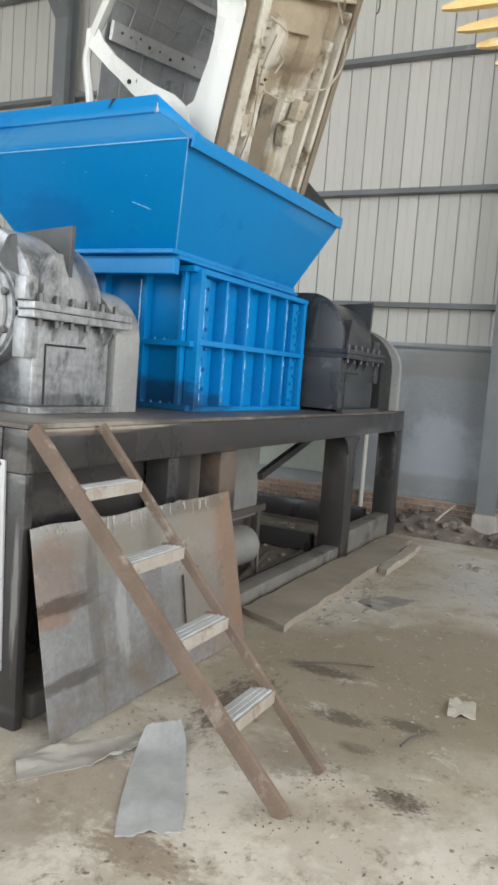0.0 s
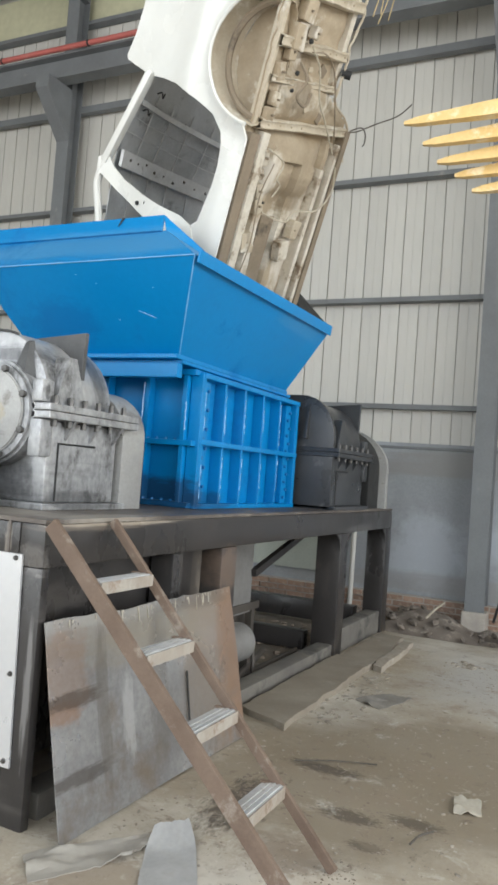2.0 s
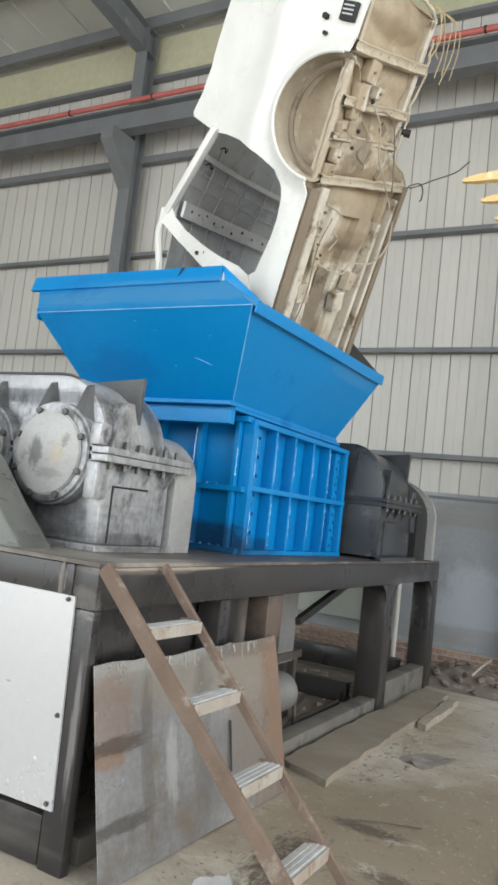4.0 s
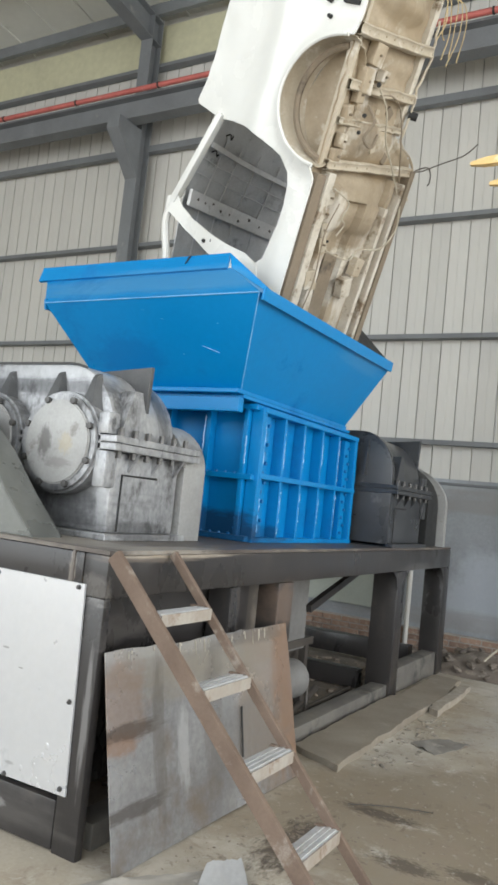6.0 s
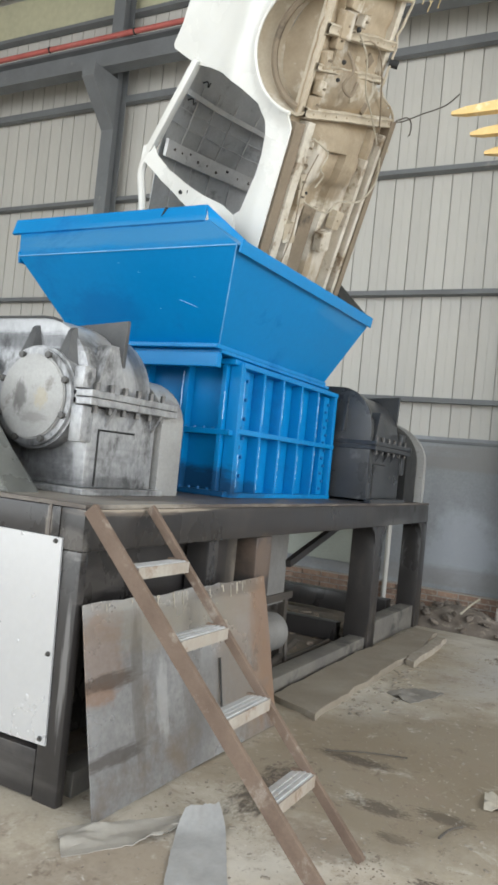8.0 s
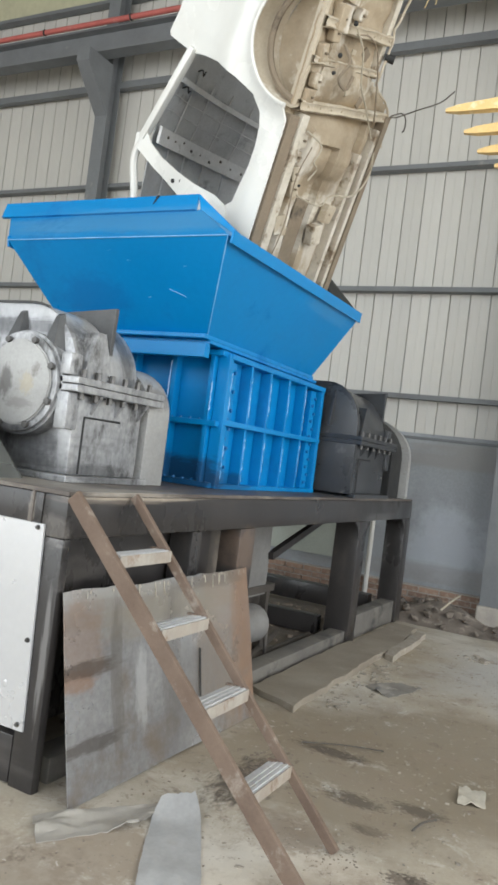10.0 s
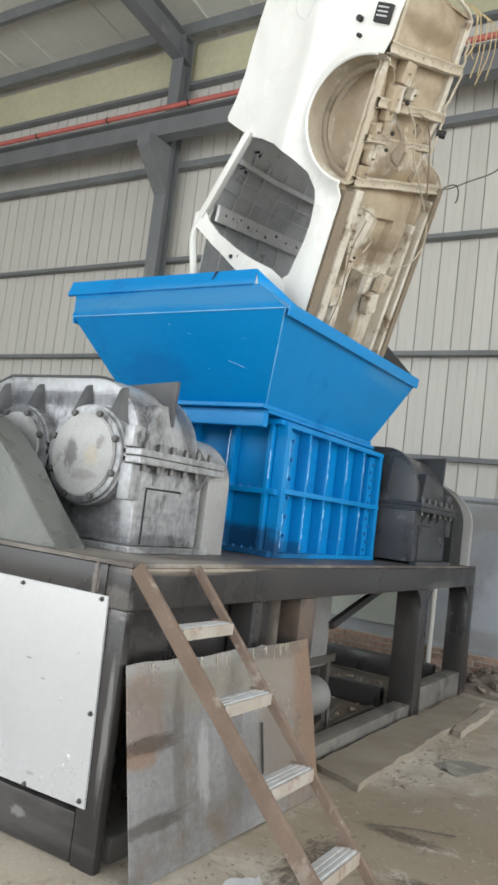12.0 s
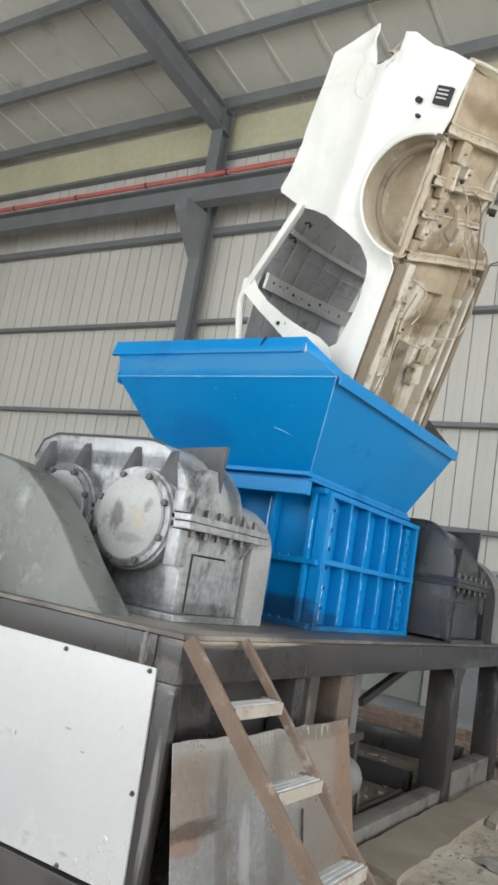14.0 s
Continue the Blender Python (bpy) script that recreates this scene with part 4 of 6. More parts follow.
# ---------------------------------------------------------------- gearboxes
def build_gearbox(name, x0, x1, yf, label, m1, m2, back, top=2.10):
    """A cast gearbox on the deck from x0 (end with the covers) to x1; yf: its long side; back: +1 if the covers look to -x."""
    g = thing(name, label, "gearbox", "drive gearboxes")
    yb, z0 = yf + 1.2, DECK + 0.006
    s = back
    fr = x0 if s > 0 else x1
    bm = B()
    prof = [(yf + 0.06, 1.74)] + [(yf + 0.05 + 0.34 - 0.34 * math.cos(radians(a)), 1.74 + (top - 1.74) * math.sin(radians(a))) for a in range(10, 91, 10)] + \
           [(yb - 0.15, top), (yb - 0.05, top - 0.04), (yb, 1.96), (yb, 1.74)]
    prism(bm, prof, "x", x0 + 0.04, x1 - 0.06, 0.02)
    part("upper_casing", bm, m1, g, smooth=35)
    bm = B()
    box(bm, x0 + 0.05, x1, yf + 0.04, yb - 0.02, z0 + 0.03, 1.662, 0.02)
    part("lower_casing", bm, m1, g, smooth=True)
    bm = B()
    box(bm, x0 - 0.03, x1 + 0.1, yf - 0.03, yb + 0.04, 1.664, 1.70, 0.006)
    part("split_flange", bm, m1, g)
    bm = B()
    box(bm, x0 - 0.03, x1 + 0.1, yf - 0.03, yb + 0.04, 1.703, 1.738, 0.006)
    part("split_flange", bm, m1, g)
    bolts(g, [(x0 + 0.04 + (x1 - x0) * k / 5.5, yf, 1.664) for k in range(6)], "z", M_BOLT, 0.016, 0.115, "flange_bolt")
    for k in range(3):
        x = x0 + 0.17 + 0.2 * k
        bm = B()
        prism(bm, [(yf - 0.02, 1.663), (yf + 0.045, 1.663), (yf + 0.045, 1.56)], "x", x, x + 0.02)
        part("bracket", bm, m1, g)
    bm = B()
    box(bm, x0 - 0.02, x1 + 0.04, yf - 0.02, yb + 0.02, z0, z0 + 0.032, 0.006)
    part("foot_plate", bm, m1, g)
    # lifting lug on the shoulder
    bm = B()
    lx = x1 - 0.30 if s > 0 else x1 - 0.08
    prism(bm, [(yf + 0.075, 2.14), (yf + 0.43, 2.112), (yf + 0.33, 2.07), (yf + 0.20, 2.02), (yf + 0.125, 1.93), (yf + 0.085, 1.82)], "x", lx, lx + 0.03, 0.004)
    bmesh.ops.translate(bm, verts=bm.verts[:], vec=(0, 0, top - 2.10))
    part("lifting_lug", bm, M_LUG if s > 0 else m1, g)
    bm = B()
    prism(bm, [(x0 + 0.06, 1.74), (x0 + 0.3, 1.74), (x0 + 0.2, 1.98), (x0 + 0.14, 1.98)], "y", yf + 0.02, yf + 0.1)
    part("side_rib", bm, m1, g)
    if s < 0:
        bm = B()
        prof = [(yf + 0.03, z0), (yf + 0.03, top - 0.36)] + [(yf + 0.33 - 0.30 * math.cos(radians(a)), top - 0.34 + 0.36 * math.sin(radians(a))) for a in range(0, 91, 10)] + [(yb - 0.1, top + 0.02), (yb, top - 0.1), (yb, z0)]
        prism(bm, prof, "x", x0 - 0.02, x0 + 0.05, 0.008)
        part("end_plate", bm, m1, g, smooth=35)
        for y in (yf + 0.25, yf + 0.47):
            bm = B()
            prism(bm, [(x0 - 0.03, top - 0.07), (x0 - 0.02, top - 0.05), (x0 - 0.02, 1.80), (x0 - 0.09, 1.80)], "y", y, y + 0.022, 0.003)
            part("plate_rib", bm, m1, g)
    if s > 0:
        bm = B()
        tube(bm, [(x0 + 0.045, y, z + 0.004) for y, z in prof[7:-1]], 0.007, 6)
        part("casing_rim", bm, M_LUG, g, smooth=True)
    # inspection panel on the side
    bm = B()
    tube(bm, [(x0 + 0.13, yf + 0.036, z0 + 0.04), (x0 + 0.13, yf + 0.036, 1.55), (x0 + 0.42, yf + 0.036, 1.55)], 0.006, 5)
    part("panel_groove", bm, M_BLACK, g)
    # bearing covers and tapered ribs at the end
    e = x0 if s > 0 else x1
    for cy, r in ((yf + 0.325, 0.25), (yf + 0.84, 0.235)):
        bm = B()
        rod(bm, (e - s * 0.03, cy, 1.685), (e + s * 0.06, cy, 1.685), r + 0.01, seg=48)
        h = part("bearing_housing", bm, m1, g, smooth=True)
        bm = B()
        rod(bm, (e - s * 0.05, cy, 1.685), (e - s * 0.028, cy, 1.685), r - 0.005, seg=48)
        c = part("cover_flange", bm, m1, h, smooth=True)
        bm = B()
        rod(bm, (e - s * 0.065, cy, 1.685), (e - s * 0.048, cy, 1.685), r - 0.036, seg=48)
        bmesh.ops.bevel(bm, geom=[ed for ed in bm.edges if len(ed.link_faces) == 2 and ed.calc_face_angle() > 1], offset=0.008, segments=2, affect="EDGES")
        part("cover_disc", bm, m2, h, "pale worn cover disc", smooth=True)
        bolts(h, [(e - s * 0.05, cy + (r - 0.026) * math.cos(radians(22 + 45 * k)), 1.685 + (r - 0.026) * math.sin(radians(22 + 45 * k))) for k in range(8)],
              "-x" if s > 0 else "+x", M_BOLT, 0.017, 0.022, "cover_bolt")
    for y in (yf + 0.19, yf + 0.43, yf + 0.79, yf + 1.06):
        bm = B()
        za, zb = (1.84, 2.05) if y < yf + 0.2 else (1.88, 2.065)
        w = 0.038
        vs = [(e + s * 0.05, y - w * 0.5, zb), (e + s * 0.05, y + w * 0.5, zb), (e + s * 0.05, y + w * 1.7, za), (e + s * 0.05, y - w * 1.7, za),
              (e + s * 0.02, y - w * 0.35, zb - 0.02), (e + s * 0.02, y + w * 0.35, zb - 0.02), (e - s * 0.035, y + w * 1.1, za), (e - s * 0.035, y - w * 1.1, za)]
        v = [bm.verts.new(p) for p in vs]
        for q in ((0, 1, 2, 3), (4, 5, 6, 7), (0, 1, 5, 4), (1, 2, 6, 5), (2, 3, 7, 6), (3, 0, 4, 7)):
            bm.faces.new([v[i] for i in q])
        bmesh.ops.recalc_face_normals(bm, faces=bm.faces[:])
        part("casting_rib", bm, M_RIBCAST, g)
    bm = B()
    box(bm, min(e - s * 0.04, e + s * 0.05), max(e - s * 0.04, e + s * 0.05), yf + 0.01, yf + 0.085, 1.48, 1.66, 0.012)
    box(bm, min(e - s * 0.04, e + s * 0.05), max(e - s * 0.04, e + s * 0.05), yf + 0.02, yf + 0.085, 1.742, 1.85, 0.012)
    part("bearing_boss", bm, m1, g, smooth=True)
    return g


build_gearbox("gearbox", 0.43, 1.05, 0.40, "scuffed silver-grey cast gearbox with round bearing covers", M_GEAR, M_GEARLT, 1)
build_gearbox("gearbox", 3.54, 4.42, 0.02, "dark grey cast gearbox beside the blue chamber", M_GEARDK, M_GEARDK, -1, 2.15)


def build_shaft_cover(x0, x1, yf, material, label):
    bm = B()
    z0 = DECK + 0.006
    prof = [(yf, z0), (yf, 1.62)] + [(yf + 0.27 - 0.27 * math.cos(radians(a)), 1.62 + 0.26 * math.sin(radians(a))) for a in range(10, 91, 10)] + \
           [(yf + 0.85, 1.88)] + [(yf + 0.85 + 0.25 * math.sin(radians(a)), 1.63 + 0.25 * math.cos(radians(a))) for a in range(15, 91, 15)] + [(yf + 1.1, z0)]
    prism(bm, prof, "x", x0, x1, 0.012)
    return tagged(part("shaft_cover", bm, material, smooth=35), label, "machine cover", "shaft covers")


build_shaft_cover(1.08, 1.30, 0.42, M_GEARLT, "pale grey rounded cover between gearbox and chamber")


def build_belt_guard(x0, x1, prof, material, label, trim):
    """Sheet metal guard: domed shell, side sheets proud of it and a rolled edge."""
    g = thing("belt_guard", label, "belt guard", "belt guards")
    bm = B()
    prism(bm, prof, "x", x0 + 0.006, x1 - 0.006, 0.012)
    part("shell", bm, material, g, smooth=35)
    cy = sum(p[0] for p in prof) / len(prof)
    side = [(cy + (y - cy) * 0.995, z - (0.006 if z > 1.3 else -0.002)) for y, z in prof]
    for a, b in ((x0, x0 + 0.004), (x1 - 0.004, x1)):
        bm = B()
        prism(bm, side, "x", a, b)
        part("side_sheet", bm, material, g, smooth=35)
    edge = wavy([(x0 + 0.002, y, z) for y, z in prof[:-1]] if len(prof) < 14 else [(x0 + 0.002, y, z) for y, z in prof[1:-1]], 4)
    bm = B()
    tube(bm, edge, 0.005, 6)
    part("rolled_edge", bm, trim, g, smooth=True)
    return g


gz = DECK + 0.006
build_belt_guard(0.06, 0.26, [(0.50, gz), (0.70, 1.42), (0.88, 1.62), (1.02, 1.74), (1.14, 1.82), (1.27, 1.87), (1.42, 1.90), (1.6, 1.90), (1.78, 1.84), (1.9, 1.7), (1.96, 1.5), (1.96, gz)],
                 M_GUARD, "green-grey curved sheet metal belt guard on the deck", M_GUARD)
build_belt_guard(4.76, 5.12, [(0.10, gz), (0.10, 1.62)] + [(0.55 - 0.45 * math.cos(radians(a)), 1.62 + 0.40 * math.sin(radians(a))) for a in range(10, 91, 10)] + [(1.2, 2.02), (1.5, 1.9), (1.62, 1.6), (1.62, gz)],
                 M_BLACK, "black rounded belt guard at the end of the deck", M_BLACK)
build_belt_guard(5.13, 5.22, [(0.03, gz), (0.03, 1.62)] + [(0.55 - 0.52 * math.cos(radians(a)), 1.62 + 0.40 * math.sin(radians(a))) for a in range(10, 91, 10)] + [(1.2, 2.02), (1.5, 1.88), (1.6, 1.6), (1.6, gz)],
                 M_GEARLT, "pale worn backing sheet of the belt guard", M_GEARLT)


# ---------------------------------------------------------------- ladder and leaning sheet
def build_ladder():
    l = thing("ladder", "rusty welded steel ladder with ridged metal treads", "ladder")
    top = 1.215
    for xa, xb in ((0.0, 0.062), (0.42, 0.41)):
        bm = B()
        a, b = Vector((xb, -1.16, 0.0)), Vector((xa, -0.025, top))
        bar(bm, a, b, 0.026, 0.064 if xa < 0.2 else 0.038, (0, -1, 1), 0.004)
        part("stringer", bm, M_RUST, l)
    for k in range(4):
        z = 0.270 + 0.245 * k
        y = -0.865 + 0.92 * (z - 0.27)
        xl = 0.088 - 0.051 * z
        bm = B()
        box(bm, xl, 0.40, y - 0.075, y + 0.012, z - 0.012, z)
        t = part("tread", bm, M_TREAD, l, "worn ridged metal tread")
        bm = B()
        box(bm, xl - 0.006, 0.40, y - 0.082, y - 0.076, z - 0.045, z + 0.002)
        part("tread_lip", bm, M_TREADLIP, t)
        for j in range(3):
            bm = B()
            box(bm, xl + 0.004, 0.396, y - 0.066 + 0.023 * j, y - 0.055 + 0.023 * j, z, z + 0.005)
            part("ridge", bm, M_TREAD, t)
        for x in (xl + 0.012, 0.39):
            bm = B()
            box(bm, x - 0.012, x + 0.012, y - 0.02, y + 0.02, z + 0.0005, z + 0.008, 0.003)
            part("weld", bm, M_RUST, t)
    return l


build_ladder()


def build_leaning_sheet():
    bm = B()
    nx, nz = 24, 12
    a, b, c, d = Vector((-0.012, -0.205, 0.0)), Vector((1.56, -0.235, 0.0)), Vector((1.52, -0.08, 0.825)), Vector((0.012, -0.032, 0.82))
    rows = []
    for j in range(nz + 1):
        row = []
        for i in range(nx + 1):
            u, v = i / nx, j / nz
            p = a.lerp(b, u).lerp(d.lerp(c, u), v)
            p.y += 0.006 * math.sin(3.1 * u + 2 * v) + 0.004 * fbm(u * 3, v * 2) - 0.014 * u * (1 - u) * 4 * v
            if j == nz:
                p.z += 0.012 * fbm(u * 9, 1.0)
            row.append(bm.verts.new(p))
        rows.append(row)
    for r, q in zip(rows, rows[1:]):
        for i in range(nx):
            bm.faces.new((r[i], r[i + 1], q[i + 1], q[i]))
    thicken(bm, 0.005)
    s = tagged(part("steel_sheet", bm, M_SHEET, smooth=True), "stained steel sheet leaning against the machine frame", "metal sheet")
    r = random.Random(5)
    for k in range(26):
        u, long = r.uniform(0.04, 1.0) ** 0.8, 0.012 + 0.06 * r.random() ** 3
        bm = B()
        x = 0.02 + 1.48 * u
        y = -0.034 - 0.05 * u - 0.012 * 4 * u * (1 - u)
        bar(bm, (x, y - 0.004, 0.815), (x + r.uniform(-0.006, 0.006), y - 0.004 - 0.19 * long, 0.815 - long), r.uniform(0.002, 0.007), 0.002, (0, 1, 0))
        part("paint_drip", bm, M_CARD, s)
    bm = B()
    bar(bm, (0.975, -0.190, 0.225), (0.985, -0.148, 0.46), 0.012, 0.004, (0, 1, 0))
    part("slit", bm, M_BLACK, s, "dark upright slit")
    return s


build_leaning_sheet()

# ---------------------------------------------------------------- scrap van body standing in the hopper
VAN = pose(1.645, 0.255, 2.80, 24.4, -15.0, -8.6)


def inside(p, poly):
    r = False
    for (x0, y0), (x1, y1) in zip(poly, poly[1:] + poly[:1]):
        if (y0 > p[1]) != (y1 > p[1]) and p[0] < (x1 - x0) * (p[1] - y0) / (y1 - y0) + x0:
            r = not r
    return r


def sheet_from(poly, depth, step=0.05, thick=0.012):
    """A body panel with the outline poly in (along, up), cut into a grid; depth gives its curve."""
    pts = []
    for (u0, v0), (u1, v1) in zip(poly, poly[1:] + poly[:1]):
        k = max(1, round(math.hypot(u1 - u0, v1 - v0) / step))
        pts += [(u0 + (u1 - u0) * i / k, v0 + (v1 - v0) * i / k) for i in range(k)]
    n = len(pts)
    edges = [(i, (i + 1) % n) for i in range(n)]
    us, vs = [p[0] for p in poly], [p[1] for p in poly]
    u = min(us) + step / 2
    row = 0
    while u < max(us):
        v = min(vs) + step * (0.5 + 0.5 * (row % 2))
        while v < max(vs):
            if inside((u, v), poly) and min(math.hypot(u - a, v - b) for a, b in pts[:n]) > 0.6 * step:
                pts.append((u, v))
            v += step
        u += step * 0.87
        row += 1
    out, _, tris, *_ = delaunay_2d_cdt([Vector(p) for p in pts], edges, [], 1, 1e-5)
    bm = B()
    made = [bm.verts.new((depth(p.x, p.y), p.y, p.x)) for p in out]
    for t in tris:
        c = sum((out[i] for i in t), Vector((0, 0))) / 3
        if inside((c.x, c.y), poly):
            bm.faces.new([made[i] for i in t])
    bmesh.ops.recalc_face_normals(bm, faces=bm.faces[:])
    if sum(f.normal.x * f.calc_area() for f in bm.faces) > 0:
        bmesh.ops.reverse_faces(bm, faces=bm.faces[:])
    thicken(bm, thick)
    return bm


def build_van():
    van = thing("van_body", "stripped white scrap van body standing tail up in the hopper", "vehicle body", at=VAN)
    ARC_U, ARC_R, ARC_V = 1.13, 0.355, 0.39
    k_r, far, SPREAD = ARC_R / 0.385, 1.05, 1.13

    def side_depth(u, v):
        d = 0.02 + 0.05 * max(0, v - 0.55) ** 1.3 - 0.025 * math.exp(-((v - 0.5) / 0.1) ** 2)
        r = math.hypot(u - ARC_U, v)
        d -= 0.03 * math.exp(-((r - ARC_R) / 0.05) ** 2)
        d += 0.05 * fbm(u * 7, v * 7 + 2) * max(0.0, min(1.0, (u - 1.72) / 0.15)) * math.exp(-((v - 0.55) / 0.22) ** 2)
        d += 0.012 * fbm(u * 1.5 + 4, v * 1.5) + (0.05 * math.exp(-((u - 1.95) ** 2 + (v - 0.8) ** 2) / 0.03))
        return d

    # quarter panel with wheel arch, window line and torn tail
    poly = [(0.70, 0.0)] + [(ARC_U - ARC_R * math.cos(radians(a)), ARC_V * math.sin(radians(a))) for a in range(6, 175, 8)] + \
           [(1.49, 0.0), (1.70, -0.01), (1.88, -0.03), (1.92, 0.12), (1.94, 0.27), (1.99, 0.40), (1.98, 0.46), (1.88, 0.48), (1.80, 0.57), (1.79, 0.63), (1.90, 0.69), (2.03, 0.73), (1.94, 0.84), (1.82, 0.985),
            (1.6, 0.99), (1.42, 1.01), (1.2, 1.02), (1.08, 1.035), (0.945, 1.075), (0.92, 1.06), (0.90, 0.98), (0.87, 0.84), (0.878, 0.72), (0.87, 0.60), (0.82, 0.42), (0.77, 0.28), (0.69, 0.195)]
    bm = sheet_from(poly + [(0.62, 0.17), (0.60, 0.0)], side_depth, 0.034)
    part("quarter_panel", bm, M_WHITE, van, "white rear quarter panel with torn upper edge", smooth=50)
    bm = sheet_from([(-0.36, 0.0), (0.60, 0.0), (0.62, 0.17), (0.5, 0.155), (0.38, 0.162), (0.25, 0.19), (0.15, 0.21), (0.115, 0.25), (0.0, 0.33), (-0.10, 0.36), (-0.2, 0.30), (-0.36, 0.28)], lambda u, v: 0.02 - 0.012 * math.sin(v * 18))
    part("sill", bm, M_WHITE, van, smooth=50)
    # arch lip
    bm = B()
    tube(bm, [(side_depth(ARC_U - ARC_R * math.cos(radians(a)), ARC_V * math.sin(radians(a))) - 0.004, ARC_V * math.sin(radians(a)), ARC_U - ARC_R * math.cos(radians(a))) for a in range(2, 179, 6)], 0.012, 6)
    part("arch_lip", bm, M_WHITE, van, smooth=True)
    # wheel tub with a fold, deeper towards the top
    bm = B()
    ring = []
    for a in range(0, 181, 6):
        ca, sa = math.cos(radians(a)), math.sin(radians(a))
        ring.append([bm.verts.new((w, max(0.0, k_r * (r * sa * 1.19 - low * sa)), ARC_U - k_r * r * ca)) for w, r, low in
                     ((0.03, 0.385, 0), (0.055, 0.379, 0), (0.085, 0.372, 0.01), (0.105, 0.36, 0.05), (0.10, 0.352, 0.072), (0.12, 0.348, 0.08), (0.15, 0.345, 0.085))])
    for p, q in zip(ring, ring[1:]):
        for i in range(6):
            bm.faces.new((p[i], p[i + 1], q[i + 1], q[i]))
    thicken(bm, 0.005)
    part("wheel_tub", bm, M_MEMBER, van, "dusty inner wheel arch", smooth=50)
    bm = B()
    ring = []
    for a in range(0, 181, 9):
        ca, sa = math.cos(radians(a)), math.sin(radians(a))
        ring.append([bm.verts.new((w + 0.008 * fbm(a * 0.05, r * 9), max(0.0, k_r * (r * sa * 1.19 - (0.085 + 0.25 * (0.345 - r)) * sa)), ARC_U - k_r * r * ca)) for r, w in ((0.345, 0.15), (0.325, 0.165), (0.30, 0.19), (0.27, 0.20), (0.24, 0.19), (0.18, 0.215), (0.10, 0.23), (0.0, 0.235))])
    for p, q in zip(ring, ring[1:]):
        for i in range(7):
            try:
                bm.faces.new((p[i], p[i + 1], q[i + 1], q[i]))
            except ValueError:
                pass
    bmesh.ops.remove_doubles(bm, verts=bm.verts[:], dist=0.0005)
    thicken(bm, 0.005)
    part("tub_wall", bm, M_UNDER, van, "brown grimy domed wall of the wheel arch", smooth=40)
    bm = B()
    tube(bm, [(0.092, k_r * 0.352 * math.sin(radians(a)), ARC_U - k_r * 0.345 * math.cos(radians(a))) for a in range(8, 173, 8)], 0.020, 6)
    part("tub_seam", bm, M_UNDERDK, van, smooth=True)
    # floor pan with channels, beads and humps
    def pan(u, w):
        v = 0.05
        v -= 0.05 * (1 if abs(w - 0.30) < 0.02 and u < 0.7 else 0) + 0.04 * (1 if abs(w - 0.88) < 0.03 and u < 0.8 else 0)
        if u < 0.62:
            v += 0.05 * (1 if 0.42 < w < 0.62 else 0) - 0.015 * (1 if abs(w - 0.76) < 0.03 else 0)
        if 0.74 < u < 1.28:
            v -= 0.06 * max(0, 1 - ((u - 0.99) / 0.15) ** 4) * max(0, 1 - ((w - 0.46) / 0.30) ** 4)
        if 0.30 < u < 0.80 and 0.22 < w < 0.86:
            v -= 0.055 * max(0, 1 - ((u - 0.60) / 0.19) ** 4) ** 0.7 * max(0, 1 - ((w - 0.55) / 0.29) ** 4)
        if u > 1.55:
            v -= 0.07 * max(0, 1 - ((u - 1.78) / 0.14) ** 2 - ((w - 0.40) / 0.28) ** 2)
        v += 0.006 * math.sin(u * 42) * (1 if u > 1.1 else 0.3) + 0.012 * fbm(u * 3, w * 3)
        return v
    def inner(w, u):
        """The rear underbody begins closer to the wheel tub."""
        k = max(0.0, min(1.0, (u - 0.6) / 0.15))
        return w + k * (0.10 + (w - 0.275) * 0.86 - w)

    bm = B()
    nu, nw = 120, 64
    grid = []
    for i in range(nu + 1):
        u = -0.38 + 2.28 * i / nu
        grid.append([bm.verts.new((0.04 + 1.14 * j / nw, pan(u, 0.04 + 1.14 * j / nw), u)) for j in range(nw + 1)])
    for i in range(nu):
        for j in range(nw):
            u, w = -0.38 + 2.28 * (i + 0.5) / nu, 0.04 + 1.14 * (j + 0.5) / nw
            if w < 0.07 and abs(u - ARC_U) < ARC_R:
                continue
            if w > far or (u > 0.96 and w > 0.77 + 0.28 * max(0.0, 1 - (u - 0.96) / 0.12)):
                continue
            bm.faces.new((grid[i][j], grid[i][j + 1], grid[i + 1][j + 1], grid[i + 1][j]))
    thicken(bm, -0.004)
    part("floor_pan", bm, M_UNDER, van, "dusty tan pressed floor pan", smooth=50)
    # dark channel beside the sill, pale patches, rails
    # tunnel strip: shade of the recess put into a dark colour
    for w0, w1, u0, u1, mm, nm in ((0.045, 0.14, -0.36, 0.74, M_UNDERDK, "sill_channel"), (0.145, 0.215, -0.36, 0.76, M_UNDERLT, "inner_sill"), (0.94, 0.975, -0.36, 0.80, M_UNDERLT, "floor_rail"),
                                   (0.83, 0.865, -0.36, 0.62, M_UNDERLT, "floor_rail"), (0.995, 1.05, -0.36, 0.90, M_UNDERDK, "far_sill"), (0.085, 0.112, 0.78, 1.86, M_MEMBER, "chassis_rail"),
                                   (0.72, 0.77, 1.08, 1.88, M_UNDERLT, "chassis_rail"), (0.44, 0.58, -0.36, 0.26, M_UNDERDK, "tunnel")):
        bm = B()
        h = {"chassis_rail": 0.015, "sill_channel": -0.012, "tunnel": 0.056}.get(nm, -0.026)
        box(bm, w0, w1, h, 0.075, u0, u1, 0.005)
        for v in bm.verts:
            v.co.y += 0.006 * fbm(v.co.z * 2, v.co.x * 5)
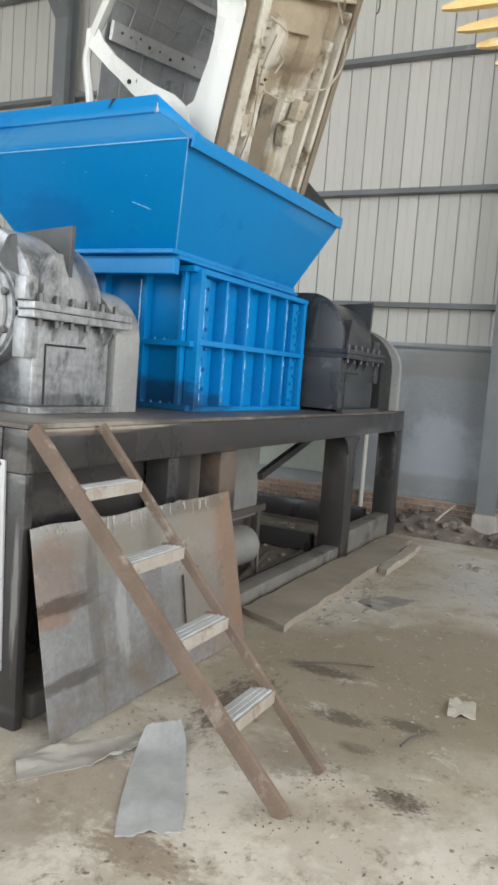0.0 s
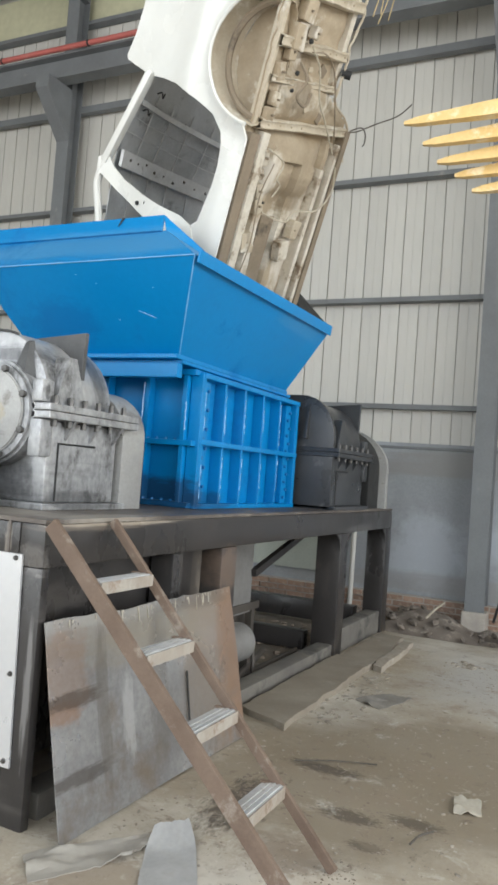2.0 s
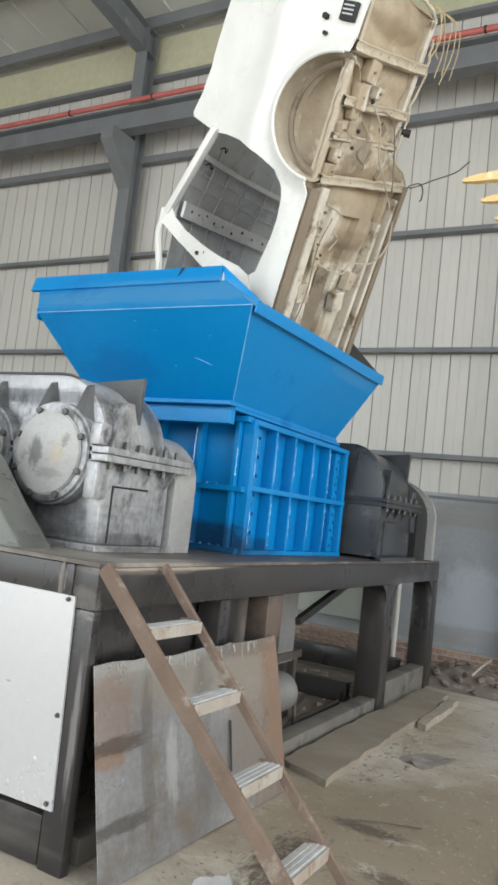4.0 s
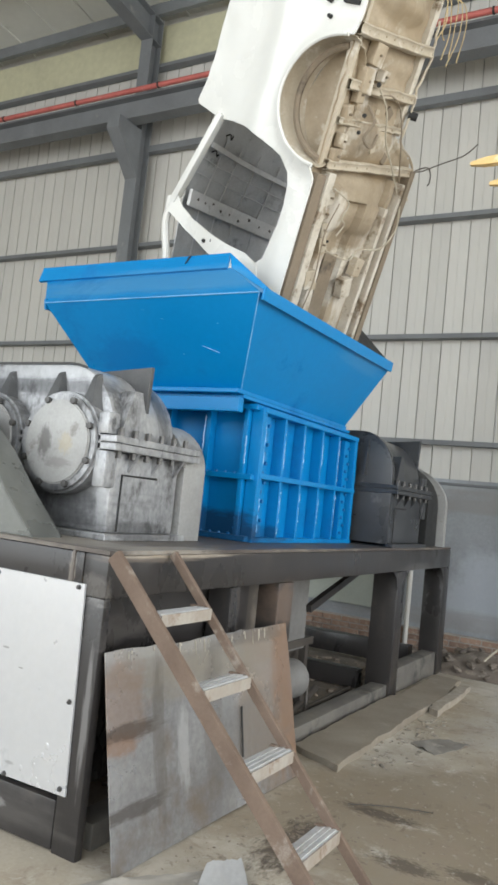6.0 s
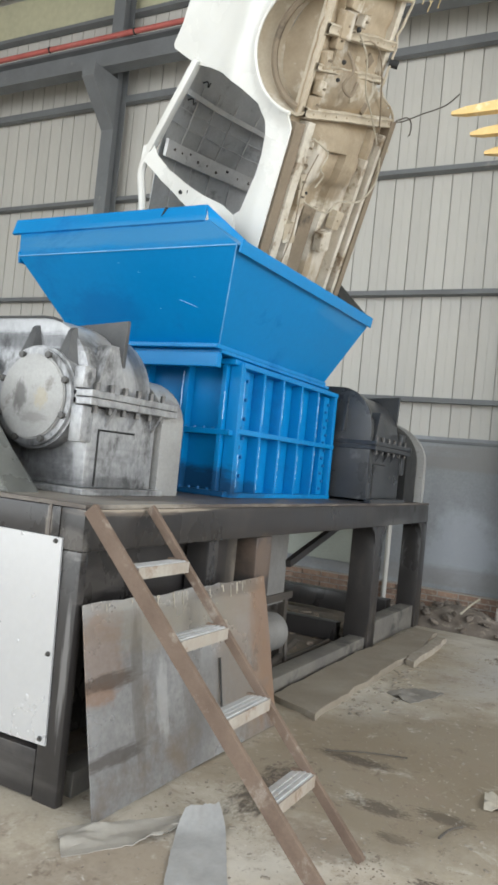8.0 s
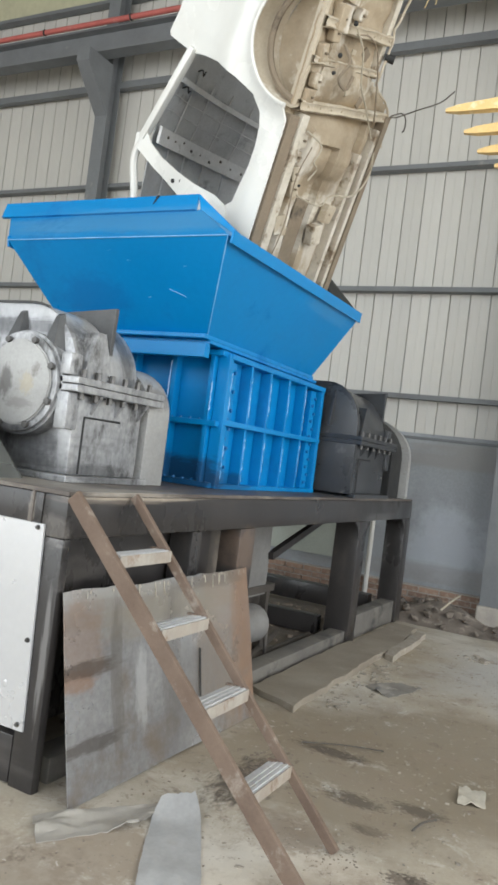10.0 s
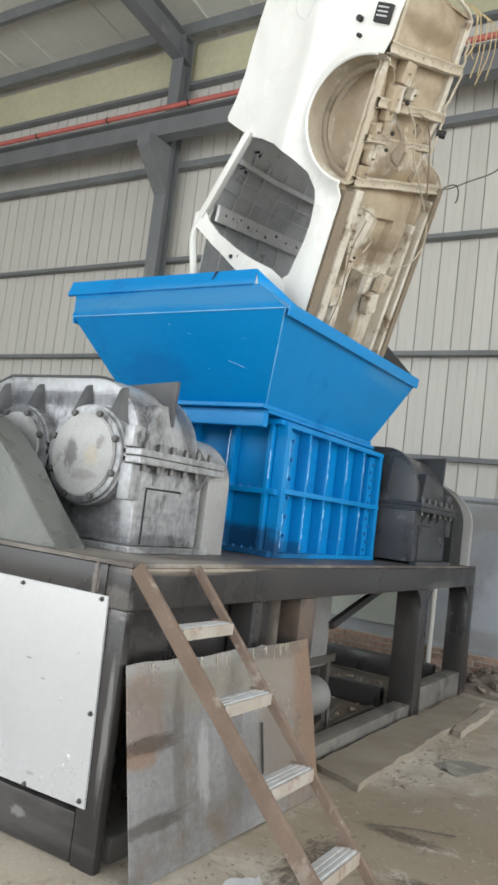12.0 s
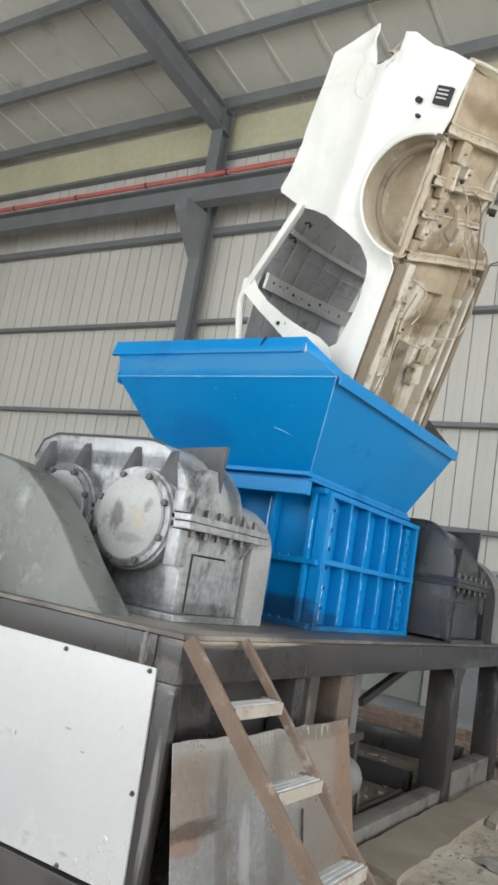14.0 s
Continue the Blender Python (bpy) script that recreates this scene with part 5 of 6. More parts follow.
        part(nm, bm, mm, van)
    # pressed cross members with holes and rolled edges
    for u, w0, w1, d, half in ((0.80, 0.09, 1.0, 0.020, 0.030), (1.05, 0.09, 0.77, 0.012, 0.020), (1.25, 0.09, 0.76, 0.020, 0.030), (1.53, 0.03, 0.77, 0.028, 0.034)):
        bm = B()
        rows = []
        for k in range(25):
            w = w0 + (w1 - w0) * k / 24
            c = u + 0.09 * (w - w0) + 0.006 * fbm(k * 0.35, u * 3)
            lift = -d + 0.006 * fbm(u * 5, k * 0.3)
            rows.append([bm.verts.new((w, lift + e, c + q * half)) for q, e in ((-1.0, 0.06), (-0.9, 0.006), (-0.7, 0.0), (-0.4, 0.008), (0.4, 0.008), (0.7, 0.0), (0.9, 0.006), (1.0, 0.06))])
        for p, q in zip(rows, rows[1:]):
            for i in range(7):
                bm.faces.new((p[i], p[i + 1], q[i + 1], q[i]))
        thicken(bm, 0.003)
        c = part("cross_member", bm, M_MEMBER, van, "pale pressed cross member with holes", smooth=50)
        bolts(c, [(w0 + 0.06 + (w1 - w0 - 0.1) * k / 7 + rnd.uniform(-0.015, 0.015), -d + 0.006, u + 0.09 * (0.06 + (w1 - w0 - 0.1) * k / 7)) for k in range(8)], "-y", M_UNDERTUB, 0.006, 0.003, "hole")
    for u, w, s in ((0.10, 0.24, 0.09), (0.33, 0.28, 0.07), (0.05, 0.66, 0.1), (0.42, 0.25, 0.06), (0.62, 0.24, 0.07), (1.30, 0.42, 0.1), (1.22, 0.40, 0.07), (0.95, 0.36, 0.06), (1.45, 0.46, 0.09), (0.2, 0.72, 0.09), (0.86, 0.34, 0.06), (1.36, 0.60, 0.05), (1.10, 0.34, 0.07), (0.52, 0.22, 0.05)):
        w = inner(w, u)
        bm = B()
        box(bm, w - s / 2, w + s / 2, -0.022 - 0.012 * (s > 0.08), 0.03, u - s * 0.7, u + s * 0.7, 0.008)
        bmesh.ops.rotate(bm, verts=bm.verts[:], cent=(w, 0.0, u), matrix=Matrix.Rotation(rnd.uniform(-0.35, 0.35), 3, "Y"))
        for v in bm.verts:
            v.co += Vector((fbm(v.co.z * 9, v.co.x * 9), fbm(v.co.x * 7, 3 + v.co.z * 7), 0)) * 0.012
        b = part("bracket", bm, M_UNDER if u > 0.7 else M_UNDERLT if rnd.random() < 0.6 else M_MEMBER, van)
        bm = B()
        rod(bm, (w, -0.038, u), (w, -0.015, u), 0.007, seg=10)
        part("bolt_hole", bm, M_UNDERDK, b)
    for pts, r, mm in (([(0.26, -0.06, 0.68), (0.33, -0.09, 0.62), (0.30, -0.08, 0.52), (0.36, -0.07, 0.48), (0.34, -0.05, 0.40)], 0.008, M_WIRE),
                       ([(0.28, -0.05, 0.30), (0.5, -0.08, 0.26), (0.62, -0.06, 0.33), (0.85, -0.07, 0.36), (1.0, -0.06, 0.50), (1.06, -0.05, 0.66)], 0.009, M_WIRE),
                       ([(0.50, -0.07, 1.28), (0.62, -0.09, 1.18), (0.72, -0.09, 1.02), (0.9, -0.08, 0.9), (1.08, -0.08, 0.74)], 0.008, M_WIRE),
                       ([(0.52, -0.07, 1.25), (0.68, -0.07, 1.27), (0.85, -0.06, 1.2), (0.98, -0.07, 1.0), (1.12, -0.06, 0.8)], 0.007, M_UNDERDK),
                       ([(0.44, -0.06, 1.18), (0.48, -0.11, 1.10), (0.45, -0.09, 1.0), (0.55, -0.1, 0.96), (0.6, -0.09, 1.04)], 0.014, M_UNDERDK),
                       ([(0.22, -0.04, -0.2), (0.24, -0.06, 0.1), (0.22, -0.05, 0.4), (0.26, -0.06, 0.6)], 0.006, M_UNDERDK)):
        bm = B()
        tube(bm, wavy([(min(inner(a, c), 0.98), b, c) for a, b, c in pts]), r * 0.7, 6)
        part("cable", bm, mm, van, smooth=True)
    for k in range(30):
        u, w, sz = rnd.uniform(-0.2, 1.5), rnd.choice((0.24, 0.3, 0.42, 0.5, 0.62, 0.8, 0.95)) + rnd.uniform(-0.04, 0.04), rnd.uniform(0.015, 0.04)
        if (u > 0.95 and w > 0.70) or w > 0.95 or 0.32 < u < 0.86:
            continue
        bm = B()
        box(bm, w - sz, w + sz * rnd.uniform(0.5, 1.4), pan(u, w) - 0.012, pan(u, w) + 0.02, u - sz * 0.7, u + sz * rnd.uniform(0.6, 1.8), 0.004)
        bmesh.ops.rotate(bm, verts=bm.verts[:], cent=(w, 0.0, u), matrix=Matrix.Rotation(rnd.uniform(-0.6, 0.6), 3, "Y"))
        part("clip_plate", bm, rnd.choice((M_UNDERDK, M_UNDERTUB, M_UNDER, M_MEMBER, M_MEMBER)), van)
    for u, w, r in ((1.30, 0.50, 0.03), (1.12, 0.45, 0.03), (1.02, 0.44, 0.022), (0.36, 0.27, 0.018)):
        w, r = inner(w, u), 0.5 * r
        bm = B()
        bmesh.ops.create_icosphere(bm, subdivisions=2, radius=r, matrix=Matrix.Translation((w, -0.05, u)))
        for v in bm.verts:
            v.co += v.normal * 0.4 * r * fbm(v.co.x * 30, v.co.z * 30)
        part("rubber_mount", bm, M_BLACK, van, smooth=True)
    bm = B()
    rod(bm, (0.77, 0.0, 1.22), (0.80, -0.05, 1.22), 0.026, seg=12)
    part("buffer", bm, M_BLACK, van, smooth=True)
    # bent stay at the far sill
    bm = B()
    tube(bm, wavy([(1.03, -0.02, 0.90), (1.08, -0.05, 0.92), (1.20, -0.10, 1.00), (1.36, -0.16, 1.10), (1.46, -0.18, 1.20)]), 0.005, 6)
    part("bent_stay", bm, M_DARKSTEEL, van, smooth=True)
    bm = B()
    tube(bm, wavy([(1.04, -0.02, 0.91), (1.10, -0.06, 0.95), (1.14, -0.08, 0.92), (1.15, -0.09, 0.86), (1.12, -0.10, 0.84)]), 0.005, 6)
    part("bent_stay", bm, M_DARKSTEEL, van, smooth=True)
    # torn flange along the far edge
    bm = B()
    tube(bm, wavy([(1.04 - 0.27 * max(0.0, min(1.0, (0.12 * k - 0.22) / 0.14)) + 0.02 * fbm(k * 0.9, 5), -0.01 - 0.02 * abs(fbm(k, 8)), 0.70 + 0.12 * k) for k in range(10)], 3), 0.008, 6)
    for v in bm.verts:
        v.co += Vector((fbm(v.co.z * 14, 2.0), fbm(v.co.z * 11, 7.0), 0)) * 0.02
    part("torn_flange", bm, M_MEMBER, van, smooth=True)
    # far side, tail, roof
    bm = B()
    box(bm, 1.04, 1.052, 0.03, 0.30, -0.36, 0.86)
    part("far_side", bm, M_CABIN, van)
    bm = B()
    box(bm, 0.08, 0.78, 0.02, 0.62, 1.885, 1.90)
    part("tail_panel", bm, M_UNDER, van)
    bm = B()
    tube(bm, wavy([(0.03, 0.0, 1.895), (0.2, 0.0, 1.92), (0.45, 0.0, 1.94), (0.66, 0.01, 1.92), (0.78, 0.03, 1.88)]), 0.012, 8)
    part("tail_seam", bm, M_UNDERLT, van, smooth=True)
    def roof_v(u):
        return 1.0 + 0.02 * math.sin(3 * u) if u < 0.28 else 1.02 - 0.34 * max(0, u - 0.28) * 0.6
    bm = B()
    rows = []
    for i in range(40):
        u = -0.3 + 1.3 * i / 39
        rows.append([bm.verts.new((0.06 + 1.13 * j / 20, roof_v(u) + 0.10 * math.sin(math.pi * j / 20) + 0.008 * fbm(u * 4, j * 0.3), u)) for j in range(21)])
    for p, q in zip(rows, rows[1:]):
        for j in range(20):
            bm.faces.new((p[j], p[j + 1], q[j + 1], q[j]))
    thicken(bm, 0.006)
    roof = part("roof", bm, M_CABIN, van, "grey inner side of the van roof", smooth=50)
    for w in (0.3, 0.52, 0.74, 0.96):
        bm = B()
        tube(bm, wavy([(w, roof_v(u) + 0.10 * math.sin(math.pi * (w - 0.06) / 1.13) - 0.012, u) for u in (-0.2, 0.0, 0.3, 0.55, 0.8)]), 0.005, 6)
        part("roof_bead", bm, M_CABINLT, roof, smooth=True)
    for u, h in ((0.33, 0.11), (0.70, 0.035)):
        bm = B()
        edge = [[bm.verts.new((0.06 + 1.13 * j / 20, roof_v(u) + 0.10 * math.sin(math.pi * j / 20) - 0.035, u + k * h)) for k in (-0.5, 0.5)] for j in range(21)]
        for p, q in zip(edge, edge[1:]):
            bm.faces.new((p[0], p[1], q[1], q[0]))
        thicken(bm, 0.02)
        bow = part("roof_bow", bm, M_CABINLT, roof)
        if h > 0.1:
            for j in range(2, 19, 2):
                w0 = 0.06 + 1.13 * j / 20
                bm = B()
                rod(bm, (w0, roof_v(u) + 0.10 * math.sin(math.pi * j / 20) - 0.058, u + rnd.uniform(-0.03, 0.03)), (w0, roof_v(u) + 0.10 * math.sin(math.pi * j / 20) - 0.03, u), rnd.choice((0.008, 0.012, 0.018)), seg=10)
                part("bow_hole", bm, M_DARKSTEEL, bow)
    for u in (0.50, 0.60):
        bm = B()
        tube(bm, [(0.08 + 1.09 * j / 20, roof_v(u) + 0.10 * math.sin(math.pi * (0.02 + 1.09 * j / 20) / 1.13) - 0.010, u + 0.003 * math.sin(j)) for j in range(21)], 0.0035, 5)
        part("roof_bead", bm, M_CABINLT, roof, smooth=True)
    for w, u in ((0.16, 0.66), (0.26, 0.80), (0.62, 0.70), (1.0, 0.7)):
        bm = B()
        z = roof_v(u) + 0.10 * math.sin(math.pi * (w - 0.06) / 1.13) - 0.014
        tube(bm, wavy([(w, z, u), (w + 0.03, z - 0.012, u + 0.02), (w + 0.05, z - 0.01, u - 0.01), (w + 0.075, z, u + rnd.uniform(-0.02, 0.03))]), 0.0045, 5)
        part("clip", bm, M_BLACK, roof, smooth=True)
    # the crushed roof has sheared along the body
    for ob in [roof, *roof.children_recursive]:
        for v in ob.data.vertices:
            v.co.z -= 0.17 * (v.co.x - 0.1)
    # roof rail and bent door pillar in white
    bm = B()
    bar(bm, (0.03, 0.83, 0.90), (0.02, 1.06, 0.28), 0.05, 0.055, (1, 0, 0), 0.012)
    part("roof_rail", bm, M_WHITE, van, smooth=True)
    bm = B()
    tube(bm, wavy([(0.02, 1.06, 0.29), (0.015, 1.09, 0.14), (0.02, 1.03, -0.05), (0.02, 0.98, -0.2)]), 0.026, 8)
    part("windscreen_pillar", bm, M_WHITE, van, smooth=True)
    bm = sheet_from([(0.30, 1.10), (0.22, 1.095), (0.13, 0.90), (0.06, 0.66), (0.01, 0.45), (-0.10, 0.30), (0.02, 0.20), (0.11, 0.25), (0.145, 0.34), (0.155, 0.48), (0.18, 0.68), (0.215, 0.86), (0.27, 0.97), (0.34, 1.03)], lambda u, v: 0.0 + 0.02 * math.sin(v * 9))
    part("door_pillar", bm, M_WHITE, van, "bent white door pillar with small holes", smooth=50)
    for u, v in ((0.115, 0.69), (0.075, 0.52), (0.135, 0.62)):
        bm = B()
        rod(bm, (-0.012, v, u), (0.03, v, u), 0.014, seg=10)
        part("pillar_hole", bm, M_BLACK, van)
    # vent, holes, fuel flap outline, tears
    bm = B()
    box(bm, -0.006, 0.04, 0.03, 0.13, 1.635, 1.735, 0.004)
    vent = part("vent", bm, M_BLACK, van, "black slotted air vent")
    for k in range(3):
        bm = B()
        box(bm, -0.010, -0.007, 0.045, 0.115, 1.664 + 0.022 * k, 1.672 + 0.022 * k)
        part("slat", bm, M_CABINLT, vent)
    for v, u, r in ((0.23, 1.64, 0.018), (0.20, 1.555, 0.012)):
        bm = B()
        rod(bm, (-0.004, v, u), (0.04, v, u), r, seg=14)
        part("lamp_hole", bm, M_BLACK, van)
    bm = B()
    sd = side_depth
    tube(bm, wavy([(sd(u, v) - 0.001, v, u) for u, v in ((1.58, 0.62), (1.62, 0.71), (1.76, 0.74), (1.79, 0.66), (1.73, 0.58), (1.60, 0.60))]), 0.002, 5)
    part("fuel_flap_gap", bm, M_CABINLT, van)
    bm = B()
    tube(bm, wavy([(sd(u, v) - 0.001, v, u) for u, v in ((1.78, 0.52), (1.84, 0.49), (1.88, 0.52), (1.93, 0.47))]), 0.004, 5)
    part("tear", bm, M_CABINLT, van)
    # loose straw and strips at the tail
    for k in range(6):
        bm = B()
        w = 0.56 + 0.05 * k
        tube(bm, wavy([(w, -0.02, 1.93), (w + rnd.uniform(-.03, .03), -0.10, 1.9), (w + rnd.uniform(-.04, .04), -0.16, 1.78 - rnd.uniform(0, 0.1)), (w + rnd.uniform(-.05, .05), -0.17, 1.70 - rnd.uniform(0, 0.2))]), 0.0035, 4)
        part("torn_strip", bm, M_STRAW, van)
    # the underside is spread a little by the crushing
    under = ("floor_pan", "cross_member", "floor_rail", "far_sill", "tunnel", "chassis_rail", "bracket", "cable", "clip_plate", "rubber_mount", "buffer", "bent_stay", "torn_flange", "far_side", "tail_panel", "tail_seam", "torn_strip")
    done = set()
    for ob in van.children_recursive:
        top = ob if ob.parent == van else ob.parent
        if top.name.split(".")[0] not in under:
            continue
        if ob.name.startswith("hole"):
            ob.matrix_basis = Matrix.Translation(((ob.matrix_basis.translation.x - 0.05) * (SPREAD - 1), 0, 0)) @ ob.matrix_basis
        elif ob.data.name not in done:
            done.add(ob.data.name)
            for v in ob.data.vertices:
                v.co.x = 0.05 + (v.co.x - 0.05) * SPREAD
    return van


build_van()


# ---------------------------------------------------------------- grab beside the van
def build_grab():
    g = thing("scrap_grab", "yellow steel grab with a row of tapered tines", "grab", at=pose(2.0, 0, 0))
    tips = [(-0.79, 3.654), (-0.88, 3.574), (-0.945, 3.505), (-1.03, 3.46), (-1.12, 3.403)]
    root_y = -2.3
    for k, (y, z) in enumerate(tips):
        dx = 0.13 * k
        bm = B()
        d = Vector((0.28, root_y - y, 0.20))
        tip, root = Vector((dx, y, z)), Vector((dx, y, z)) + d
        side = Vector((1, 0, 0))
        rings = []
        for f, h, w in ((0.0, 0.010, 0.012), (0.05, 0.024, 0.022), (0.3, 0.046, 0.034), (1.0, 0.085, 0.05)):
            c = tip + d * f
            rings.append([bm.verts.new(c + Vector((a * w, 0, b * h))) for a, b in ((-1, -1), (1, -1), (1, 0.8), (0, 1.1), (-1, 0.8))])
        for p, q in zip(rings, rings[1:]):
            for i in range(5):
                bm.faces.new((p[i], p[(i + 1) % 5], q[(i + 1) % 5], q[i]))
        bm.faces.new(rings[0][::-1])
        bm.faces.new(rings[-1])
        part("tine", bm, M_CLAW, g)
    bm = B()
    bar(bm, (0.35, root_y, 3.85), (1.3, root_y, 3.25), 0.16, 0.2, (0, 1, 0), 0.02)
    part("crossbar", bm, M_CLAW, g)
    bm = B()
    bar(bm, (0.8, root_y - 0.05, 3.6), (0.9, -4.2, 5.4), 0.22, 0.28, (0, 0, 1), 0.03)
    part("arm", bm, M_CLAW, g)
    bm = B()
    bar(bm, (0.9, -4.2, 5.4), (0.95, -8.6, 1.1), 0.28, 0.36, (0, 0, 1), 0.03)
    part("boom", bm, M_CLAW, g)
    bm = B()
    box(bm, 0.3, 1.6, -9.6, -8.1, -0.02, 1.2, 0.06)
    part("carrier", bm, M_CLAW, g)
    return g


build_grab()


# ---------------------------------------------------------------- loose things on the floor
def build_sheet_on_floor(name, pts, material, label, category, lift=0.02, rough=0.015, n=16, curl=0.0, tongue=0.0):
    """A thin sheet that lies on the ground; pts: four corners in plan."""
    bm = B()
    a, b, c, d = [Vector((*p, 0)) for p in pts]
    ragged = min(1.0, (c - a).length / 0.7)
    rows = []
    for i in range(n + 1):
        row = []
        for j in range(n + 1):
            u, v = i / n, j / n
            if tongue:
                end = max(0.0, (v - 0.8) / 0.2)
                u = 0.5 + (u - 0.5) * (1 + tongue * math.sin(math.pi * v)) * math.sqrt(1 - 0.42 * end * end)
            p = a.lerp(b, u).lerp(d.lerp(c, u), v)
            e = 0.014 * ragged * fbm(u * 5 + 2, v * 5)
            if i in (0, n) or j in (0, n):
                p.x += e * 0.8
                p.y += e * 0.8
            p.z = max(ground_z(p.x, p.y) + 0.004, ground_z(p.x, p.y) + lift * (0.5 + 0.5 * math.sin(3 * u + 5 * v)) + rough * fbm(u * 3, v * 3) + curl * max(0, v - 0.75) ** 2 * 8)
            row.append(bm.verts.new(p))
        rows.append(row)
    for p, q in zip(rows, rows[1:]):
        for j in range(n):
            bm.faces.new((p[j], q[j], q[j + 1], p[j + 1]))
    thicken(bm, 0.003)
    return tagged(part(name, bm, material, smooth=50), label, category)


build_sheet_on_floor("rubber_flap", [(-0.33, -0.745), (-0.20, -0.915), (0.40, -0.56), (0.26, -0.43)], M_PAPER, "curled grey rubber flap lying on the floor", "rubber flap", 0.010, 0.008, 24, 0.10, 0.08)
build_sheet_on_floor("plastic_sheet", [(-0.13, -0.13), (-0.26, -0.27), (0.08, -0.47), (0.34, -0.46)], M_FILM, "crumpled dusty plastic film by the frame foot", "plastic film", 0.02, 0.025)
build_sheet_on_floor("card_scrap", [(1.224, -1.454), (1.274, -1.573), (1.405, -1.548), (1.444, -1.418)], M_CARD, "torn piece of pale cardboard on the floor", "cardboard", 0.02, 0.02, 8)
build_sheet_on_floor("card_scrap", [(1.62, -1.65), (1.60, -1.72), (1.70, -1.75), (1.74, -1.67)], M_CARD, "small torn piece of pale card on the floor", "cardboard", 0.02, 0.02, 8)
build_sheet_on_floor("torn_rag", [(2.70, -0.52), (2.56, -0.73), (2.96, -0.85), (2.99, -0.64)], M_RAG, "torn dusty rag lying on the floor", "rag", 0.014, 0.02, 14)


def build_slab(name, pts, z0, z1, material, label, category):
    bm = B()
    out = []
    for (x0, y0), (x1, y1) in zip(pts, pts[1:] + pts[:1]):
        steps = max(1, int(math.hypot(x1 - x0, y1 - y0) / 0.09))
        for k in range(steps):
            t = k / steps
            x, y = x0 + (x1 - x0) * t, y0 + (y1 - y0) * t
            out.append((x + 0.016 * fbm(x * 6, y * 6), y + 0.02 * fbm(x * 5 + 9, y * 5)))
    prism(bm, out, "z", z0, z1, 0.006)
    return tagged(part(name, bm, material), label, category)


build_slab("concrete_board", [(1.78, -0.37), (1.95, -0.02), (3.75, -0.02), (3.72, -0.36)], -0.02, 0.035, M_SLAB, "worn concrete board with a crumbling edge beside the frame", "board")
build_slab("concrete_board", [(3.74, -0.40), (3.76, -0.06), (4.95, -0.05), (4.9, -0.30)], -0.03, 0.03, M_SLAB, "cracked concrete board at the end of the frame", "board")
build_slab("timber_strip", [(3.55, -0.47), (3.6, -0.37), (4.7, -0.36), (4.7, -0.45)], -0.02, 0.036, M_CRUMB, "dusty timber strip lying along the board", "timber")


def chunk_mesh(name, seed, material, flat=0.6):
    r = random.Random(seed)
    bm = B()
    bmesh.ops.create_icosphere(bm, subdivisions=1, radius=1.0)
    for v in bm.verts:
        v.co = Vector((v.co.x * r.uniform(0.6, 1.25), v.co.y * r.uniform(0.5, 1.1), v.co.z * flat * r.uniform(0.6, 1.2)))
    me = bpy.data.meshes.new(name)
    bm.to_mesh(me)
    bm.free()
    me.materials.append(material)
    return me


def build_scatter(name, label, category, material, count, place, size, seed, flat=0.5):
    """Crumbs that nobody could count, joined into one mesh."""
    r = random.Random(seed)
    vs, fs = [], []
    for k in range(count):
        x, y = place(r)
        s = size(r)
        o = len(vs)
        ang = r.uniform(0, 6.28)
        st = r.uniform(0.6, 2.4)
        z = ground_z(x, y)
        n = 5
        for ring, (rad, h) in enumerate(((1.0, -0.2), (0.85, 0.45 * flat * 2))):
            for i in range(n):
                a = 6.283 * i / n + r.uniform(-0.4, 0.4)
                px, py = rad * s * st * math.cos(a) * r.uniform(0.7, 1.1), rad * s * math.sin(a) * r.uniform(0.7, 1.1)
                vs.append((x + px * math.cos(ang) - py * math.sin(ang), y + px * math.sin(ang) + py * math.cos(ang), z + s * h * r.uniform(0.7, 1.3)))
        fs.append(tuple(o + n + i for i in range(n)))
        for i in range(n):
            j = (i + 1) % n
            fs.append((o + i, o + j, o + n + j, o + n + i))
    me = bpy.data.meshes.new(name)
    me.from_pydata(vs, [], fs)
    me.materials.append(material)
    return tagged(new(name, me), label, category, kind="stuff")


def near(cx, cy, sx, sy):
    return lambda r: (r.gauss(cx, sx), r.gauss(cy, sy))


build_scatter("floor_crumbs", "fine pale crumbs scattered over the concrete floor", "debris", M_CRUMB, 1500, lambda r: (r.uniform(-1.6, 4.6), r.uniform(-2.6, -0.25)), lambda r: 0.0025 + 0.008 * r.random() ** 4, 1)
build_scatter("floor_grit", "dark grit and chips scattered over the floor", "debris", M_DEBRIS, 2600, lambda r: (r.uniform(-1.8, 4.6), r.uniform(-2.8, -0.25)), lambda r: 0.0014 + 0.006 * r.random() ** 3, 2, 0.2)
build_scatter("dirt_patch", "flattened dark clod of dirt on the floor", "dirt", M_DEBRIS, 40, near(0.41, -1.46, 0.055, 0.06), lambda r: r.uniform(0.004, 0.013), 3, 0.15)
build_scatter("dirt_patch", "streak of dark scraps on the floor", "dirt", M_DEBRIS, 30, lambda r: (1.4 + r.gauss(0, 0.04), r.uniform(-0.98, -0.62)), lambda r: r.uniform(0.004, 0.012), 4, 0.15)
build_scatter("dirt_patch", "dark scraps scattered near the ladder foot", "dirt", M_DEBRIS, 40, lambda r: (r.gauss(0.95, 0.1), r.uniform(-1.5, -0.75)), lambda r: r.uniform(0.003, 0.010), 5, 0.15)
